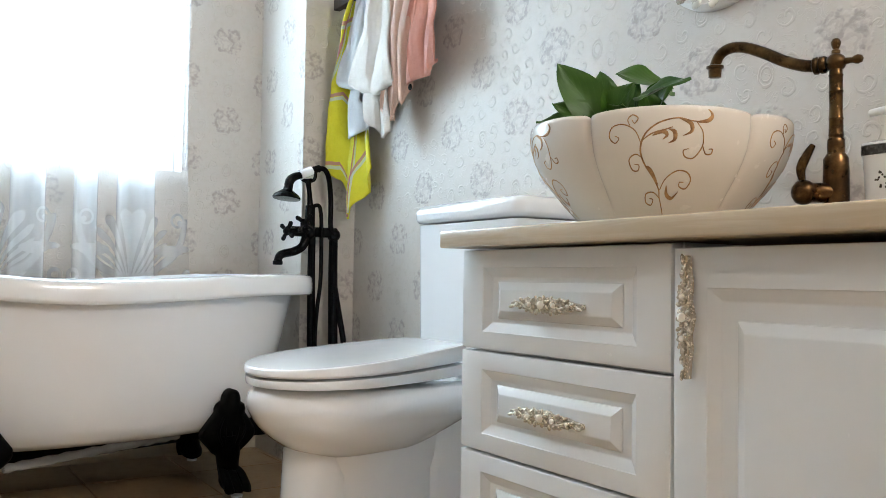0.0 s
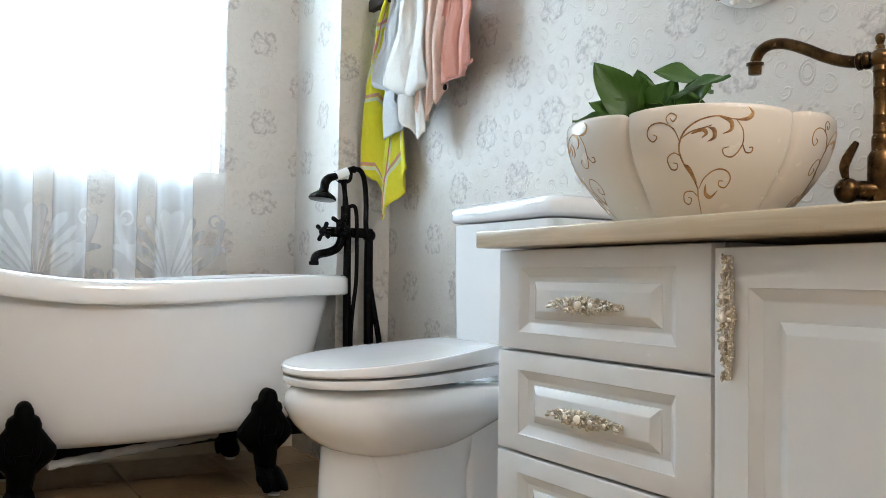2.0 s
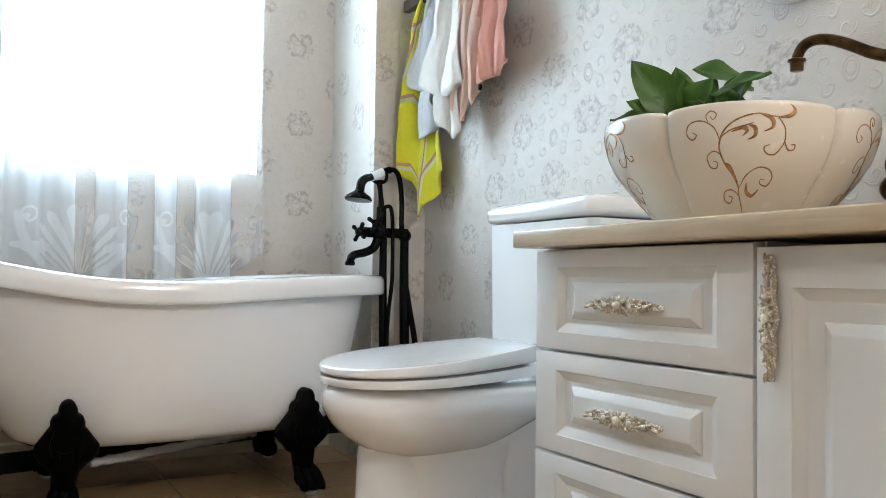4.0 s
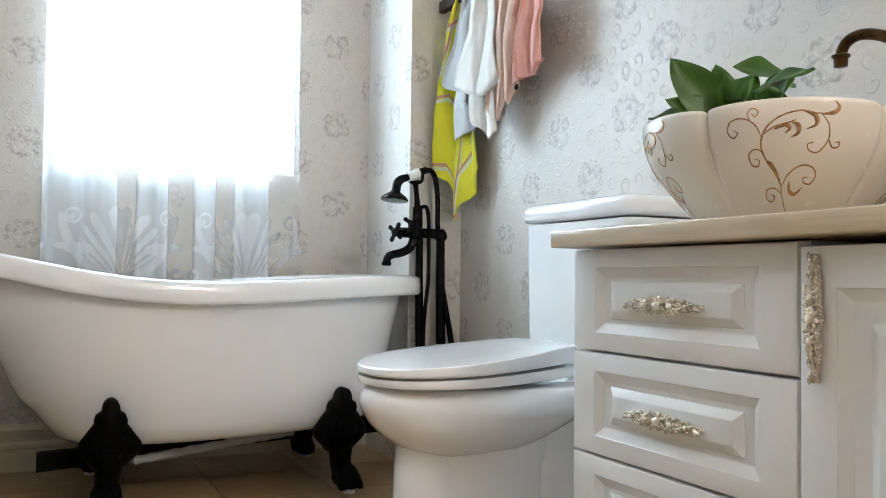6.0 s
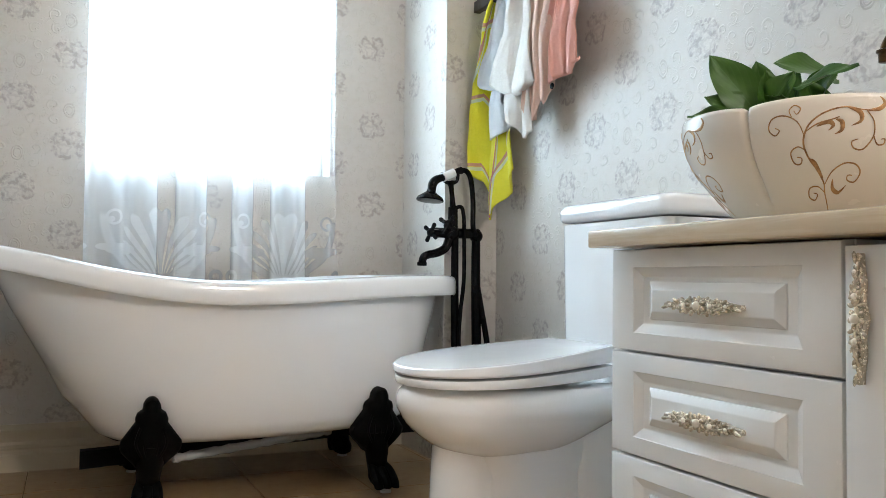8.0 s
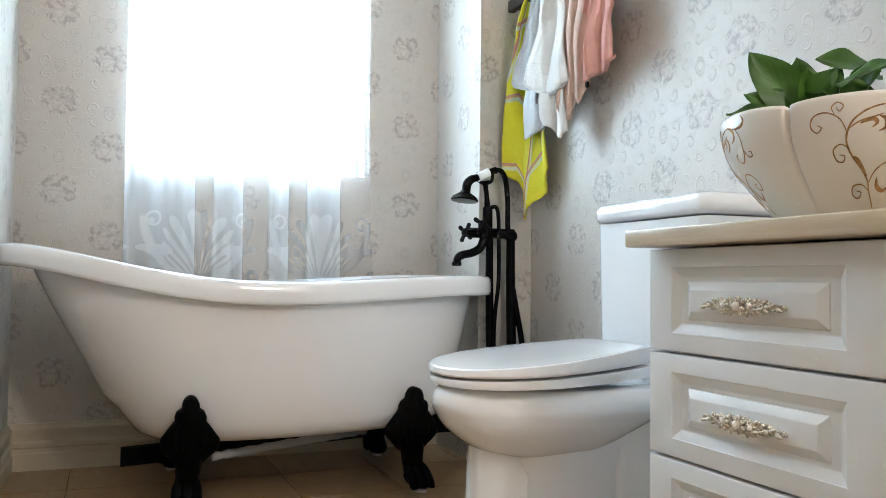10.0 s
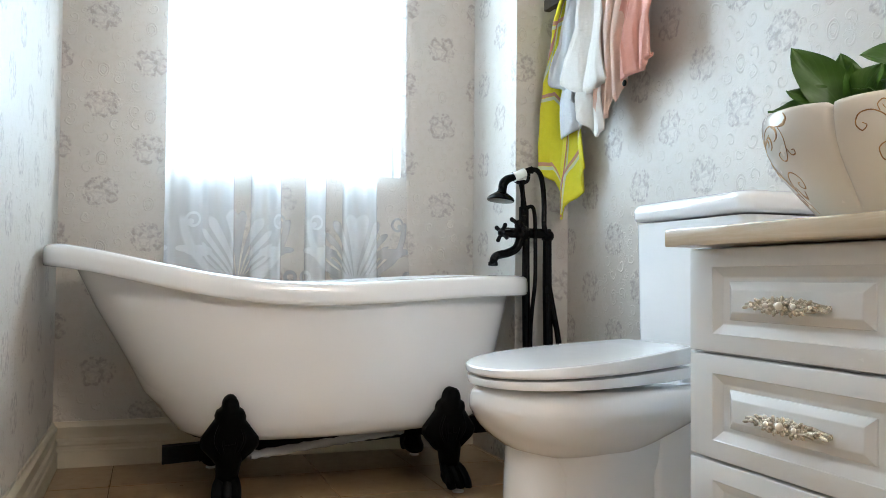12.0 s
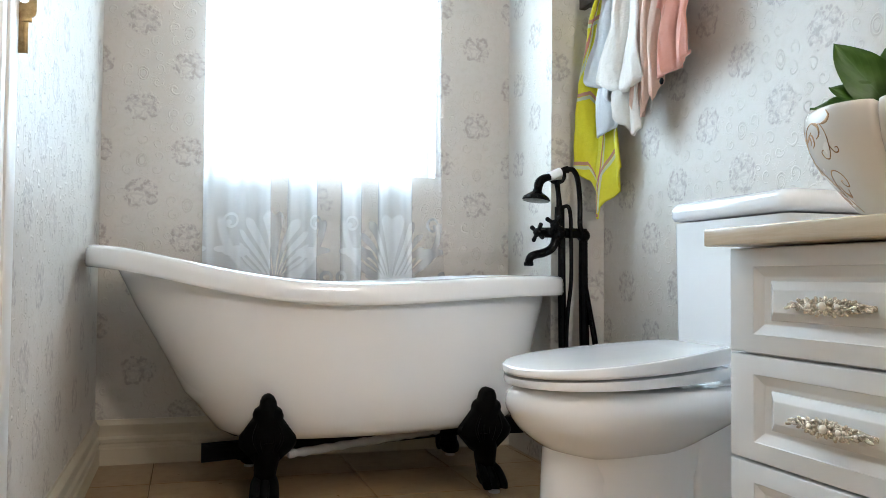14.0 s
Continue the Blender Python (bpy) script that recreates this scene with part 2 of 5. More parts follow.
def make_curtain():
    """Sheer voile: denser where the cloth is gathered, with a woven scroll border above the hem."""
    g = Mat("sheer_voile")
    m = g.m
    u, v, _ = g.xyz(g.node("ShaderNodeUVMap").outputs[0])
    uv = g.vec(u, v, 0.0)
    # gathered strips of doubled cloth, with single cloth between them
    wob = g.math("MULTIPLY", g.math("SUBTRACT", g.noise(g.vec(g.math("MULTIPLY", u, 4.0), g.math("MULTIPLY", v, 0.5), 0.0), 1.0, 2, 0.5), 0.5), 0.020)
    ub = g.math("ADD", u, wob)
    gather = 1.0
    for a, b, soft in ((0.285, 0.355, 0.010), (0.447, 0.528, 0.010), (0.596, 0.660, 0.012), (0.780, 1.400, 0.006)):
        gap = g.math("MULTIPLY", g.smooth(ub, a - 0.003, a + 0.003), g.math("SUBTRACT", 1.0, g.smooth(ub, b - soft, b + soft)))
        gather = g.math("MULTIPLY", gather, g.math("SUBTRACT", 1.0, gap))
    # border: palmettes of arching leaves on a stem, spade leaves beside them
    fu = g.math("SUBTRACT", g.math("FRACT", g.math("ADD", g.math("DIVIDE", g.math("SUBTRACT", u, 0.301), 0.406), 0.5)), 0.5)
    pu = g.math("MULTIPLY", g.math("ABSOLUTE", fu), 0.406)
    pv = g.math("SUBTRACT", v, 0.58)
    rise = g.math("ADD", pv, 0.045)
    pr = g.math("SQRT", g.math("ADD", g.math("MULTIPLY", pu, pu), g.math("MULTIPLY", rise, rise)))
    # leaves that rise along the stem and bend outward
    fan = g.math("ARCTAN2", pu, g.math("ADD", 0.012, g.math("MULTIPLY", g.math("MULTIPLY", rise, rise), 5.0)))
    ripple = g.math("SINE", g.math("MULTIPLY", fan, 33.0))
    leaves = g.smooth(ripple, -0.55, 0.0)
    tip = g.math("SUBTRACT", 0.275, g.math("MULTIPLY", g.smooth(fan, 0.05, 1.25), 0.165))
    tip = g.math("ADD", tip, g.math("MULTIPLY", ripple, 0.014))
    plume = g.math("MULTIPLY", leaves, g.math("SUBTRACT", 1.0, g.smooth(pr, g.math("SUBTRACT", tip, 0.012), tip)))

    def oval(cu, cv, ru, rv, lo, hi):
        a = g.math("DIVIDE", g.math("SUBTRACT", pu, cu), ru)
        b = g.math("DIVIDE", g.math("SUBTRACT", pv, cv), rv)
        r = g.math("SQRT", g.math("ADD", g.math("MULTIPLY", a, a), g.math("MULTIPLY", b, b)))
        return g.math("MULTIPLY", g.smooth(r, lo - 0.06, lo), g.math("SUBTRACT", 1.0, g.smooth(r, hi, hi + 0.06)))

    motif = plume
    arm = g.math("MULTIPLY", oval(0.0, 0.215, 0.172, 0.21, 0.93, 1.0), g.math("SUBTRACT", 1.0, g.smooth(pv, 0.20, 0.225)))
    for shape in (oval(0.118, 0.103, 0.048, 0.020, -0.5, 0.9), oval(0.160, 0.110, 0.030, 0.012, -0.5, 0.9), oval(0.140, 0.205, 0.022, 0.026, 0.70, 0.95), oval(0.147, 0.198, 0.009, 0.010, -0.5, 0.9), oval(0.178, 0.020, 0.022, 0.024, 0.45, 0.9), arm):
        motif = g.math("MAXIMUM", motif, shape)
    dens = g.math("ADD", 0.14, g.math("MULTIPLY", gather, 0.66))
    dens = g.math("MINIMUM", g.math("ADD", dens, g.math("MULTIPLY", motif, 0.20)), 0.98)
    weave = g.math("ADD", dens, g.math("MULTIPLY", g.math("SUBTRACT", g.noise(uv, 300, 2), 0.5), 0.10))
    tl = g.node("ShaderNodeBsdfTranslucent", Color=(0.93, 0.97, 1.0, 1))
    df = g.node("ShaderNodeBsdfDiffuse", Color=(0.95, 0.97, 1.0, 1))
    cloth = g.node("ShaderNodeMixShader", Fac=0.58)
    g.set(cloth, "i1", df.outputs[0])
    g.set(cloth, "i2", tl.outputs[0])
    tr = g.node("ShaderNodeBsdfTransparent")
    mx = g.node("ShaderNodeMixShader", Fac=weave)
    g.set(mx, "i1", tr.outputs[0])
    g.set(mx, "i2", cloth.outputs[0])
    out = g.t.nodes["Material Output"]
    g.t.links.new(mx.outputs[0], out.inputs["Surface"])
    return m


def make_leaf():
    g = Mat("leaf_green", rough=0.42)
    u, v, _ = g.xyz(g.node("ShaderNodeUVMap").outputs[0])
    vein = g.math("SINE", g.math("ADD", g.math("MULTIPLY", v, 34.0), g.math("MULTIPLY", g.math("ABSOLUTE", u), -22.0)))
    mid = g.math("SUBTRACT", 1.0, g.smooth(g.math("ABSOLUTE", u), 0.0, 0.05))
    n = g.noise(g.obj(), 25, 4)
    c = g.mix(n, (0.012, 0.046, 0.003), (0.044, 0.118, 0.007))
    c = g.mix(g.math("MULTIPLY", g.smooth(vein, 0.75, 1.0), 0.18), c, (0.05, 0.13, 0.02))
    c = g.mix(g.math("MULTIPLY", mid, 0.5), c, (0.06, 0.14, 0.03))
    g.colour(c)
    g.bump(vein, 0.05, 0.001)
    g.b.inputs["Specular IOR Level"].default_value = 0.3
    return g.m


def make_glass():
    g = Mat("window_glass", (1, 1, 1), 0.0)
    g.b.inputs["Transmission Weight"].default_value = 1.0
    g.b.inputs["IOR"].default_value = 1.02
    return g.m


def make_glow(name, colour, strength):
    m = bpy.data.materials.new(name)
    m.use_nodes = True
    t = m.node_tree
    e = t.nodes.new("ShaderNodeEmission")
    e.inputs[0].default_value, e.inputs[1].default_value = (*colour, 1), strength
    t.links.new(e.outputs[0], t.nodes["Material Output"].inputs["Surface"])
    return m


def make_film():
    g = Mat("clear_plastic_film", (0.9, 0.92, 0.93), 0.12)
    g.b.inputs["Alpha"].default_value = 0.34
    g.bump(g.noise(g.obj(), 45, 4, 0.7), 0.8, 0.01)
    return g.m


WALLPAPER = make_wallpaper()
CERAMIC = make_glaze("white_vitreous_china", (0.89, 0.895, 0.905))
SEAT_PLASTIC = make_glaze("white_seat_plastic", (0.90, 0.905, 0.915), 0.10, 0.6)
ACRYLIC = make_glaze("white_bath_acrylic", (0.885, 0.885, 0.89), 0.06)
BASIN_GLAZE = make_glaze("basin_glaze", (0.65, 0.605, 0.545), 0.24, 0.12)
CABINET_PAINT = make_paint("cabinet_white_paint", (0.765, 0.785, 0.795), 0.20)
TRIM_PAINT = make_paint("white_trim_paint", (0.80, 0.79, 0.77))
CEILING_PAINT = make_paint("ceiling_paint", (0.82, 0.81, 0.79), 0.7)
BASEBOARD_CREAM = make_paint("cream_baseboard", (0.52, 0.45, 0.34), 0.3)
BLACK_METAL = make_metal("black_enamelled_metal", (0.004, 0.004, 0.004), (0.002, 0.002, 0.002), 0.10, 0.0)
BLACK_IRON = make_metal("black_cast_iron", (0.004, 0.004, 0.004), (0.002, 0.002, 0.002), 0.5, 0.0)
for _m in (BLACK_METAL, BLACK_IRON):
    _m.node_tree.nodes["Principled BSDF"].inputs["Specular IOR Level"].default_value = 0.06 if _m is BLACK_IRON else 0.13
BRASS = make_metal("antique_brass", (0.135, 0.076, 0.030), (0.036, 0.021, 0.010), 0.27)
KEY_BRASS = make_metal("worn_brass", (0.50, 0.37, 0.18), (0.30, 0.21, 0.10), 0.35, 0.8, 60)
GILT = make_metal("gilt_line", (0.46, 0.27, 0.12), (0.22, 0.11, 0.05), 0.50, 0.7, 60)
PALE_GOLD = make_metal("champagne_gilt", (0.82, 0.77, 0.67), (0.60, 0.53, 0.42), 0.24, 0.55, 90)
PEARL = make_glaze("pearl_bead", (0.86, 0.83, 0.76), 0.15)
MARBLE = make_marble()
TILE = make_tile()
GROUT = make_paint("dark_grout", (0.16, 0.12, 0.08), 0.8)
YELLOW = make_yellow_towel()
GREY_TERRY = make_cloth("pale_grey_terry", (0.60, 0.60, 0.60), (0.50, 0.50, 0.505)).m
WHITE_TERRY = make_cloth("white_terry", (0.72, 0.67, 0.61), (0.61, 0.555, 0.50)).m
PEACH_TERRY = make_cloth("peach_terry", (0.72, 0.50, 0.40), (0.62, 0.41, 0.32)).m
PINK_TERRY = make_cloth("salmon_terry", (0.72, 0.36, 0.29), (0.62, 0.28, 0.22)).m
DARK_WOOD = make_metal("dark_wood", (0.045, 0.026, 0.016), (0.022, 0.013, 0.009), 0.6, 0.0, 12)
DARK_WOOD.node_tree.nodes["Principled BSDF"].inputs["Specular IOR Level"].default_value = 0.12
VOILE = make_curtain()
LEAF = make_leaf()
STEM = make_paint("green_stem", (0.05, 0.13, 0.03), 0.4)
GLASS = make_glass()
PVC = make_paint("white_window_frame", (0.78, 0.79, 0.80), 0.3)
SKY_GLOW = make_glow("overcast_backdrop", (0.88, 0.95, 1.0), 4.0)
LAMP_GLOW = make_glow("downlight_lens", (1.0, 0.88, 0.72), 12.0)
CHROME = make_metal("chrome", (0.75, 0.75, 0.76), (0.65, 0.65, 0.66), 0.08)
MIRROR = Mat("mirror_silver", (0.9, 0.9, 0.9), 0.01, 1.0).m
FILM = make_film()
DARK_GLAZE = make_metal("dark_band_glaze", (0.10, 0.09, 0.075), (0.05, 0.045, 0.04), 0.25, 0.2, 70)


# ---- mesh tools ----
def finish(bm, sharp=38):
    bmesh.ops.recalc_face_normals(bm, faces=bm.faces[:])
    me = bpy.data.meshes.new("mesh")
    bm.to_mesh(me)
    bm.free()
    for p in me.polygons:
        p.use_smooth = True
    me.set_sharp_from_angle(angle=radians(sharp))
    return me


def part(name, bm, material, parent=None, label="", sharp=38):
    """Links a bmesh as one mesh object, under a thing or part when one is given."""
    me = bm if isinstance(bm, bpy.types.Mesh) else finish(bm, sharp)
    if not me.materials:
        me.materials.append(material)
    ob = new(name, me)
    if parent is not None:
        ob.parent = parent
    if label:
        ob["label"] = label
    return ob


def thing(name, at, label, category, group="", kind=""):
    ob = new(name)
    ob.location = at
    ob.empty_display_size = 0.05
    bpy.context.view_layer.update()
    return tagged(ob, label, category, group, kind)


def block(x0, x1, y0, y1, z0, z1, bevel=0.0, seg=2, bm=None):
    bm2 = bmesh.new()
    bmesh.ops.create_cube(bm2, size=1)
    for v in bm2.verts:
        v.co = ((x0 + x1) / 2 + v.co.x * (x1 - x0), (y0 + y1) / 2 + v.co.y * (y1 - y0), (z0 + z1) / 2 + v.co.z * (z1 - z0))
    if bevel:
        bmesh.ops.bevel(bm2, geom=bm2.edges[:], offset=bevel, segments=seg, affect="EDGES", profile=0.5)
    return bm2 if bm is None else join(bm, bm2)


def join(bm, other):
    me = bpy.data.meshes.new("tmp")
    other.to_mesh(me)
    other.free()
    bm.from_mesh(me)
    bpy.data.meshes.remove(me)
    return bm


def loft(rings, closed=True, cap0=True, cap1=True, bm=None):
    bm = bm or bmesh.new()
    vs = [[bm.verts.new(p) for p in r] for r in rings]
    n = len(vs[0])
    for a, b in zip(vs, vs[1:]):
        for i in range(n if closed else n - 1):
            j = (i + 1) % n
            bm.faces.new((a[i], a[j], b[j], b[i]))
    if closed and cap0:
        bm.faces.new(vs[0][::-1])
    if closed and cap1:
        bm.faces.new(vs[-1])
    return bm


def revolve(profile, n=28, at=(0, 0, 0), axis=None, bm=None, cap0=True, cap1=True):
    """profile: (radius, height) rows; axis: a direction to stand it along."""
    rot = Matrix.Identity(3) if axis is None else Vector((0, 0, 1)).rotation_difference(Vector(axis)).to_matrix()
    rings = [[Vector(at) + rot @ Vector((r * math.cos(2 * math.pi * i / n), r * math.sin(2 * math.pi * i / n), h)) for i in range(n)] for r, h in profile]
    return loft(rings, True, cap0, cap1, bm)


def spline(pts, per=8):
    """A smooth line through a few points."""
    pts = [Vector(p) for p in pts]
    out = []
    for i in range(len(pts) - 1):
        p0, p1, p2, p3 = pts[max(i - 1, 0)], pts[i], pts[i + 1], pts[min(i + 2, len(pts) - 1)]
        for k in range(per):
            t = k / per
            out.append(0.5 * ((2 * p1) + (p2 - p0) * t + (2 * p0 - 5 * p1 + 4 * p2 - p3) * t * t + (3 * p1 - p0 - 3 * p2 + p3) * t ** 3))
    return out + [pts[-1]]


def tube(pts, radius, n=12, bm=None):
    """A pipe along points; radius: a number or a function of 0..1."""
    pts = [Vector(p) for p in pts]
    rings, up = [], None
    for i, p in enumerate(pts):
        d = (pts[min(i + 1, len(pts) - 1)] - pts[max(i - 1, 0)]).normalized()
        if up is None:
            up = d.orthogonal().normalized()
        up = (up - d * up.dot(d)).normalized()
        side = d.cross(up)
        r = radius(i / (len(pts) - 1)) if callable(radius) else radius
        rings.append([p + r * (up * math.cos(2 * math.pi * k / n) + side * math.sin(2 * math.pi * k / n)) for k in range(n)])
    return loft(rings, bm=bm)


def ball(r, at, sx=1.0, sy=1.0, sz=1.0, bm=None, seg=12):
    b2 = bmesh.new()
    bmesh.ops.create_uvsphere(b2, u_segments=seg, v_segments=max(6, seg * 2 // 3), radius=r)
    for v in b2.verts:
        v.co = Vector((v.co.x * sx, v.co.y * sy, v.co.z * sz)) + Vector(at)
    return b2 if bm is None else join(bm, b2)


def lerp(rows, x):
    """Piecewise smooth value through (x, value) rows."""
    if x <= rows[0][0]:
        return rows[0][1]
    for (a, u), (b, w) in zip(rows, rows[1:]):
        if x <= b:
            t = (x - a) / (b - a)
            return u + (w - u) * (t * t * (3 - 2 * t) * 0.5 + t * 0.5)
    return rows[-1][1]


# ---- the room ----
def setting(name, bm, material, label, category, sharp=38):
    return tagged(part(name, bm, material, None, "", sharp), label, category, "", "structure")


T_W = 0.24
_b = block(WALL_L - 0.12, WIN_X0, WALL_B, WALL_B + T_W, -0.1, CEIL)
block(WIN_X1, WALL_R + 0.12, WALL_B, WALL_B + T_W, -0.1, CEIL, bm=_b)
block(WIN_X0, WIN_X1, WALL_B, WALL_B + T_W, -0.1, WIN_Z0, bm=_b)
block(WIN_X0, WIN_X1, WALL_B, WALL_B + T_W, WIN_Z1, CEIL, bm=_b)
setting("wall_north", _b, WALLPAPER, "cream embossed wallpaper wall with a window opening", "wall")
setting("wall_east", block(WALL_R, WALL_R + 0.12, WALL_F, WALL_B, -0.1, CEIL), WALLPAPER, "cream wallpaper wall with embossed scrolls and grey flowers", "wall")
BOX_X, BOX_Y = 1.154, 2.595
setting("wall_pipe_chase", block(BOX_X, WALL_R - 0.001, BOX_Y, WALL_B - 0.001, 0, CEIL - 0.002), WALLPAPER, "papered corner boxing beside the window wall", "wall")
DOOR_Y0, DOOR_Y1, DOOR_H = 0.66, 1.44, 2.03
_b = block(WALL_L - 0.12, WALL_L, DOOR_Y1, WALL_B, -0.1, CEIL)
block(WALL_L - 0.12, WALL_L, WALL_F, DOOR_Y0, -0.1, CEIL, bm=_b)
block(WALL_L - 0.12, WALL_L, DOOR_Y0, DOOR_Y1, DOOR_H, CEIL, bm=_b)
setting("wall_west", _b, WALLPAPER, "cream wallpaper wall beside the bathtub", "wall")
setting("wall_south", block(WALL_L - 0.12, WALL_R + 0.12, WALL_F - 0.12, WALL_F, -0.1, CEIL), WALLPAPER, "plain papered wall that closes the room", "wall")
setting("ceiling", block(WALL_L - 0.12, WALL_R + 0.12, WALL_F - 0.12, WALL_B + T_W, CEIL, CEIL + 0.1), CEILING_PAINT, "white painted ceiling", "ceiling")


def baseboard(name, p, q, inward, h=0.142):
    """A moulded skirting from p to q, standing inward of the wall."""
    p, q, inward = Vector(p), Vector(q), Vector(inward)
    prof = [(0.0, 0.0), (0.017, 0.0), (0.017, 0.050), (0.013, 0.056), (0.013, 0.066), (0.017, 0.072), (0.017, 0.082), (0.011, 0.090), (0.011, 0.108), (0.015, 0.116), (0.015, 0.126), (0.008, 0.135), (0.006, h), (0.0, h)]
    rings = [[e + inward * d + Vector((0, 0, z)) for d, z in prof] for e in (p, q)]
    return setting(name, loft(rings), BASEBOARD_CREAM, "cream moulded baseboard along the papered wall", "baseboard", 30)


baseboard("baseboard", (WALL_L, WALL_B, 0), (BOX_X, WALL_B, 0), (0, -1, 0))
baseboard("baseboard", (WALL_L, 1.508, 0), (WALL_L, WALL_B - 0.018, 0), (1, 0, 0))
baseboard("baseboard", (BOX_X + 0.001, BOX_Y, 0), (WALL_R, BOX_Y, 0), (0, -1, 0))
baseboard("baseboard", (WALL_R, 1.24, 0), (WALL_R, BOX_Y - 0.018, 0), (-1, 0, 0))

# window: frame, sash, panes, sill and the bright overcast sky behind
win = thing("window_1", ((WIN_X0 + WIN_X1) / 2, WALL_B, WIN_Z0), "white framed window with bright daylight behind it", "window", "", "structure")


def under(ob, parent):
    """Keeps world places of meshes that are written in world coordinates."""
    ob.matrix_parent_inverse = Matrix.Translation(-Vector(parent.matrix_world.translation))
    return ob


_f = block(WIN_X0, WIN_X0 + 0.05, WALL_B + 0.10, WALL_B + 0.16, WIN_Z0, WIN_Z1, 0.004)
block(WIN_X1 - 0.05, WIN_X1, WALL_B + 0.10, WALL_B + 0.16, WIN_Z0, WIN_Z1, 0.004, bm=_f)
block(WIN_X0 + 0.05, WIN_X1 - 0.05, WALL_B + 0.10, WALL_B + 0.16, WIN_Z0, WIN_Z0 + 0.014, 0.004, bm=_f)
block(WIN_X0 + 0.05, WIN_X1 - 0.05, WALL_B + 0.10, WALL_B + 0.16, WIN_Z1 - 0.05, WIN_Z1, 0.004, bm=_f)
under(part("window_frame", _f, PVC, win), win)
under(part("mullion", block(0.46, 0.50, WALL_B + 0.105, WALL_B + 0.155, WIN_Z0 + 0.05, WIN_Z1 - 0.05, 0.004), PVC, win), win)
for _x0, _x1 in ((WIN_X0 + 0.05, 0.46), (0.50, WIN_X1 - 0.05)):
    _p = under(part("pane", block(_x0, _x1, WALL_B + 0.127, WALL_B + 0.133, WIN_Z0 + 0.05, WIN_Z1 - 0.05), GLASS, win), win)
    _p.visible_shadow = False
_p = setting("backdrop", block(-1.2, 2.2, WALL_B + 0.9, WALL_B + 0.92, -0.3, 3.6), SKY_GLOW, "bright overcast sky beyond the window", "sky")

# open doorway in the west wall; the plain unseen hall is added for its fill lamp
door = thing("door_1", (WALL_L, DOOR_Y0, 0), "white door casing with its leaf folded open into the hall", "door", "", "structure")
under(part("leaf", block(WALL_L - 0.90, WALL_L - 0.13, DOOR_Y0 - 0.02, DOOR_Y0 + 0.02, 0.008, DOOR_H - 0.03, 0.003), TRIM_PAINT, door), door)
HX, HY0, HY1 = -2.2, -0.4, 2.2
_b = block(HX - 0.1, HX, HY0, HY1, -0.1, CEIL)
block(HX, WALL_L - 0.1205, HY0 - 0.1, HY0, -0.1, CEIL, bm=_b)
block(HX, WALL_L - 0.1205, HY1, HY1 + 0.1, -0.1, CEIL, bm=_b)
setting("wall_hall", _b, CEILING_PAINT, "plain white walls of an added, unseen hall", "wall")
setting("ceiling_hall", block(HX - 0.1, WALL_L - 0.1205, HY0 - 0.1, HY1 + 0.1, CEIL + 0.001, CEIL + 0.1), CEILING_PAINT, "white ceiling of the added, unseen hall", "ceiling")
setting("floor_hall", block(HX - 0.1, WALL_L - 0.1205, HY0 - 0.1, HY1 + 0.1, -0.12, -0.002), TILE, "beige floor of the added, unseen hall", "floor")
_f = block(WALL_L - 0.119, WALL_L + 0.014, DOOR_Y1 - 0.03, DOOR_Y1 - 0.001, 0, DOOR_H, 0.003)
block(WALL_L + 0.001, WALL_L + 0.018, DOOR_Y1, DOOR_Y1 + 0.066, 0, DOOR_H + 0.07, 0.005, bm=_f)
block(WALL_L - 0.119, WALL_L + 0.014, DOOR_Y0 + 0.001, DOOR_Y0 + 0.03, 0, DOOR_H, 0.003, bm=_f)
block(WALL_L + 0.001, WALL_L + 0.018, DOOR_Y0 - 0.066, DOOR_Y0, 0, DOOR_H + 0.07, 0.005, bm=_f)
block(WALL_L + 0.001, WALL_L + 0.018, DOOR_Y0, DOOR_Y1, DOOR_H, DOOR_H + 0.07, 0.005, bm=_f)
under(part("casing", _f, TRIM_PAINT, door), door)

for _x, _y, _w in DOWNLIGHTS:
    dl = thing("downlight", (_x, _y, CEIL), "small recessed white ceiling downlight, lit", "ceiling light", "downlights")
    part("trim_ring", revolve([(0.034, 0.0), (0.046, 0.0), (0.047, -0.006), (0.036, -0.009), (0.034, -0.004)], 24, cap0=False, cap1=False), TRIM_PAINT, dl)
    part("lens", revolve([(0.033, -0.002), (0.033, -0.003)], 24), LAMP_GLOW, dl)


def build_fitting():
    f = thing("ceiling_lamp", FITTING, "small three-bulb ceiling lamp, lit", "ceiling lamp")
    part("canopy", revolve([(0.06, 0), (0.06, -0.012), (0.03, -0.03), (0.012, -0.034)], 24), PALE_GOLD, f)
    part("stem", tube([(0, 0, -0.03), (0, 0, -0.17)], 0.007, 10), PALE_GOLD, f)
    for p in BULBS:
        q = Vector(p) - Vector(FITTING)
        part("arm", tube(spline([(0, 0, -0.16), (q.x * 0.5, q.y * 0.5, -0.19), (q.x, q.y, -0.165), (q.x, q.y, q.z + 0.075)], 6), 0.005, 8), PALE_GOLD, f)
        part("socket", revolve([(0.014, 0.045), (0.02, 0.06), (0.018, 0.085), (0.006, 0.09)], 16, q), PALE_GOLD, f)
        part("shade_ring", revolve([(0.05, 0.052), (0.052, 0.056), (0.022, 0.078)], 20, q, None, None, False, False), TRIM_PAINT, f)


build_fitting()


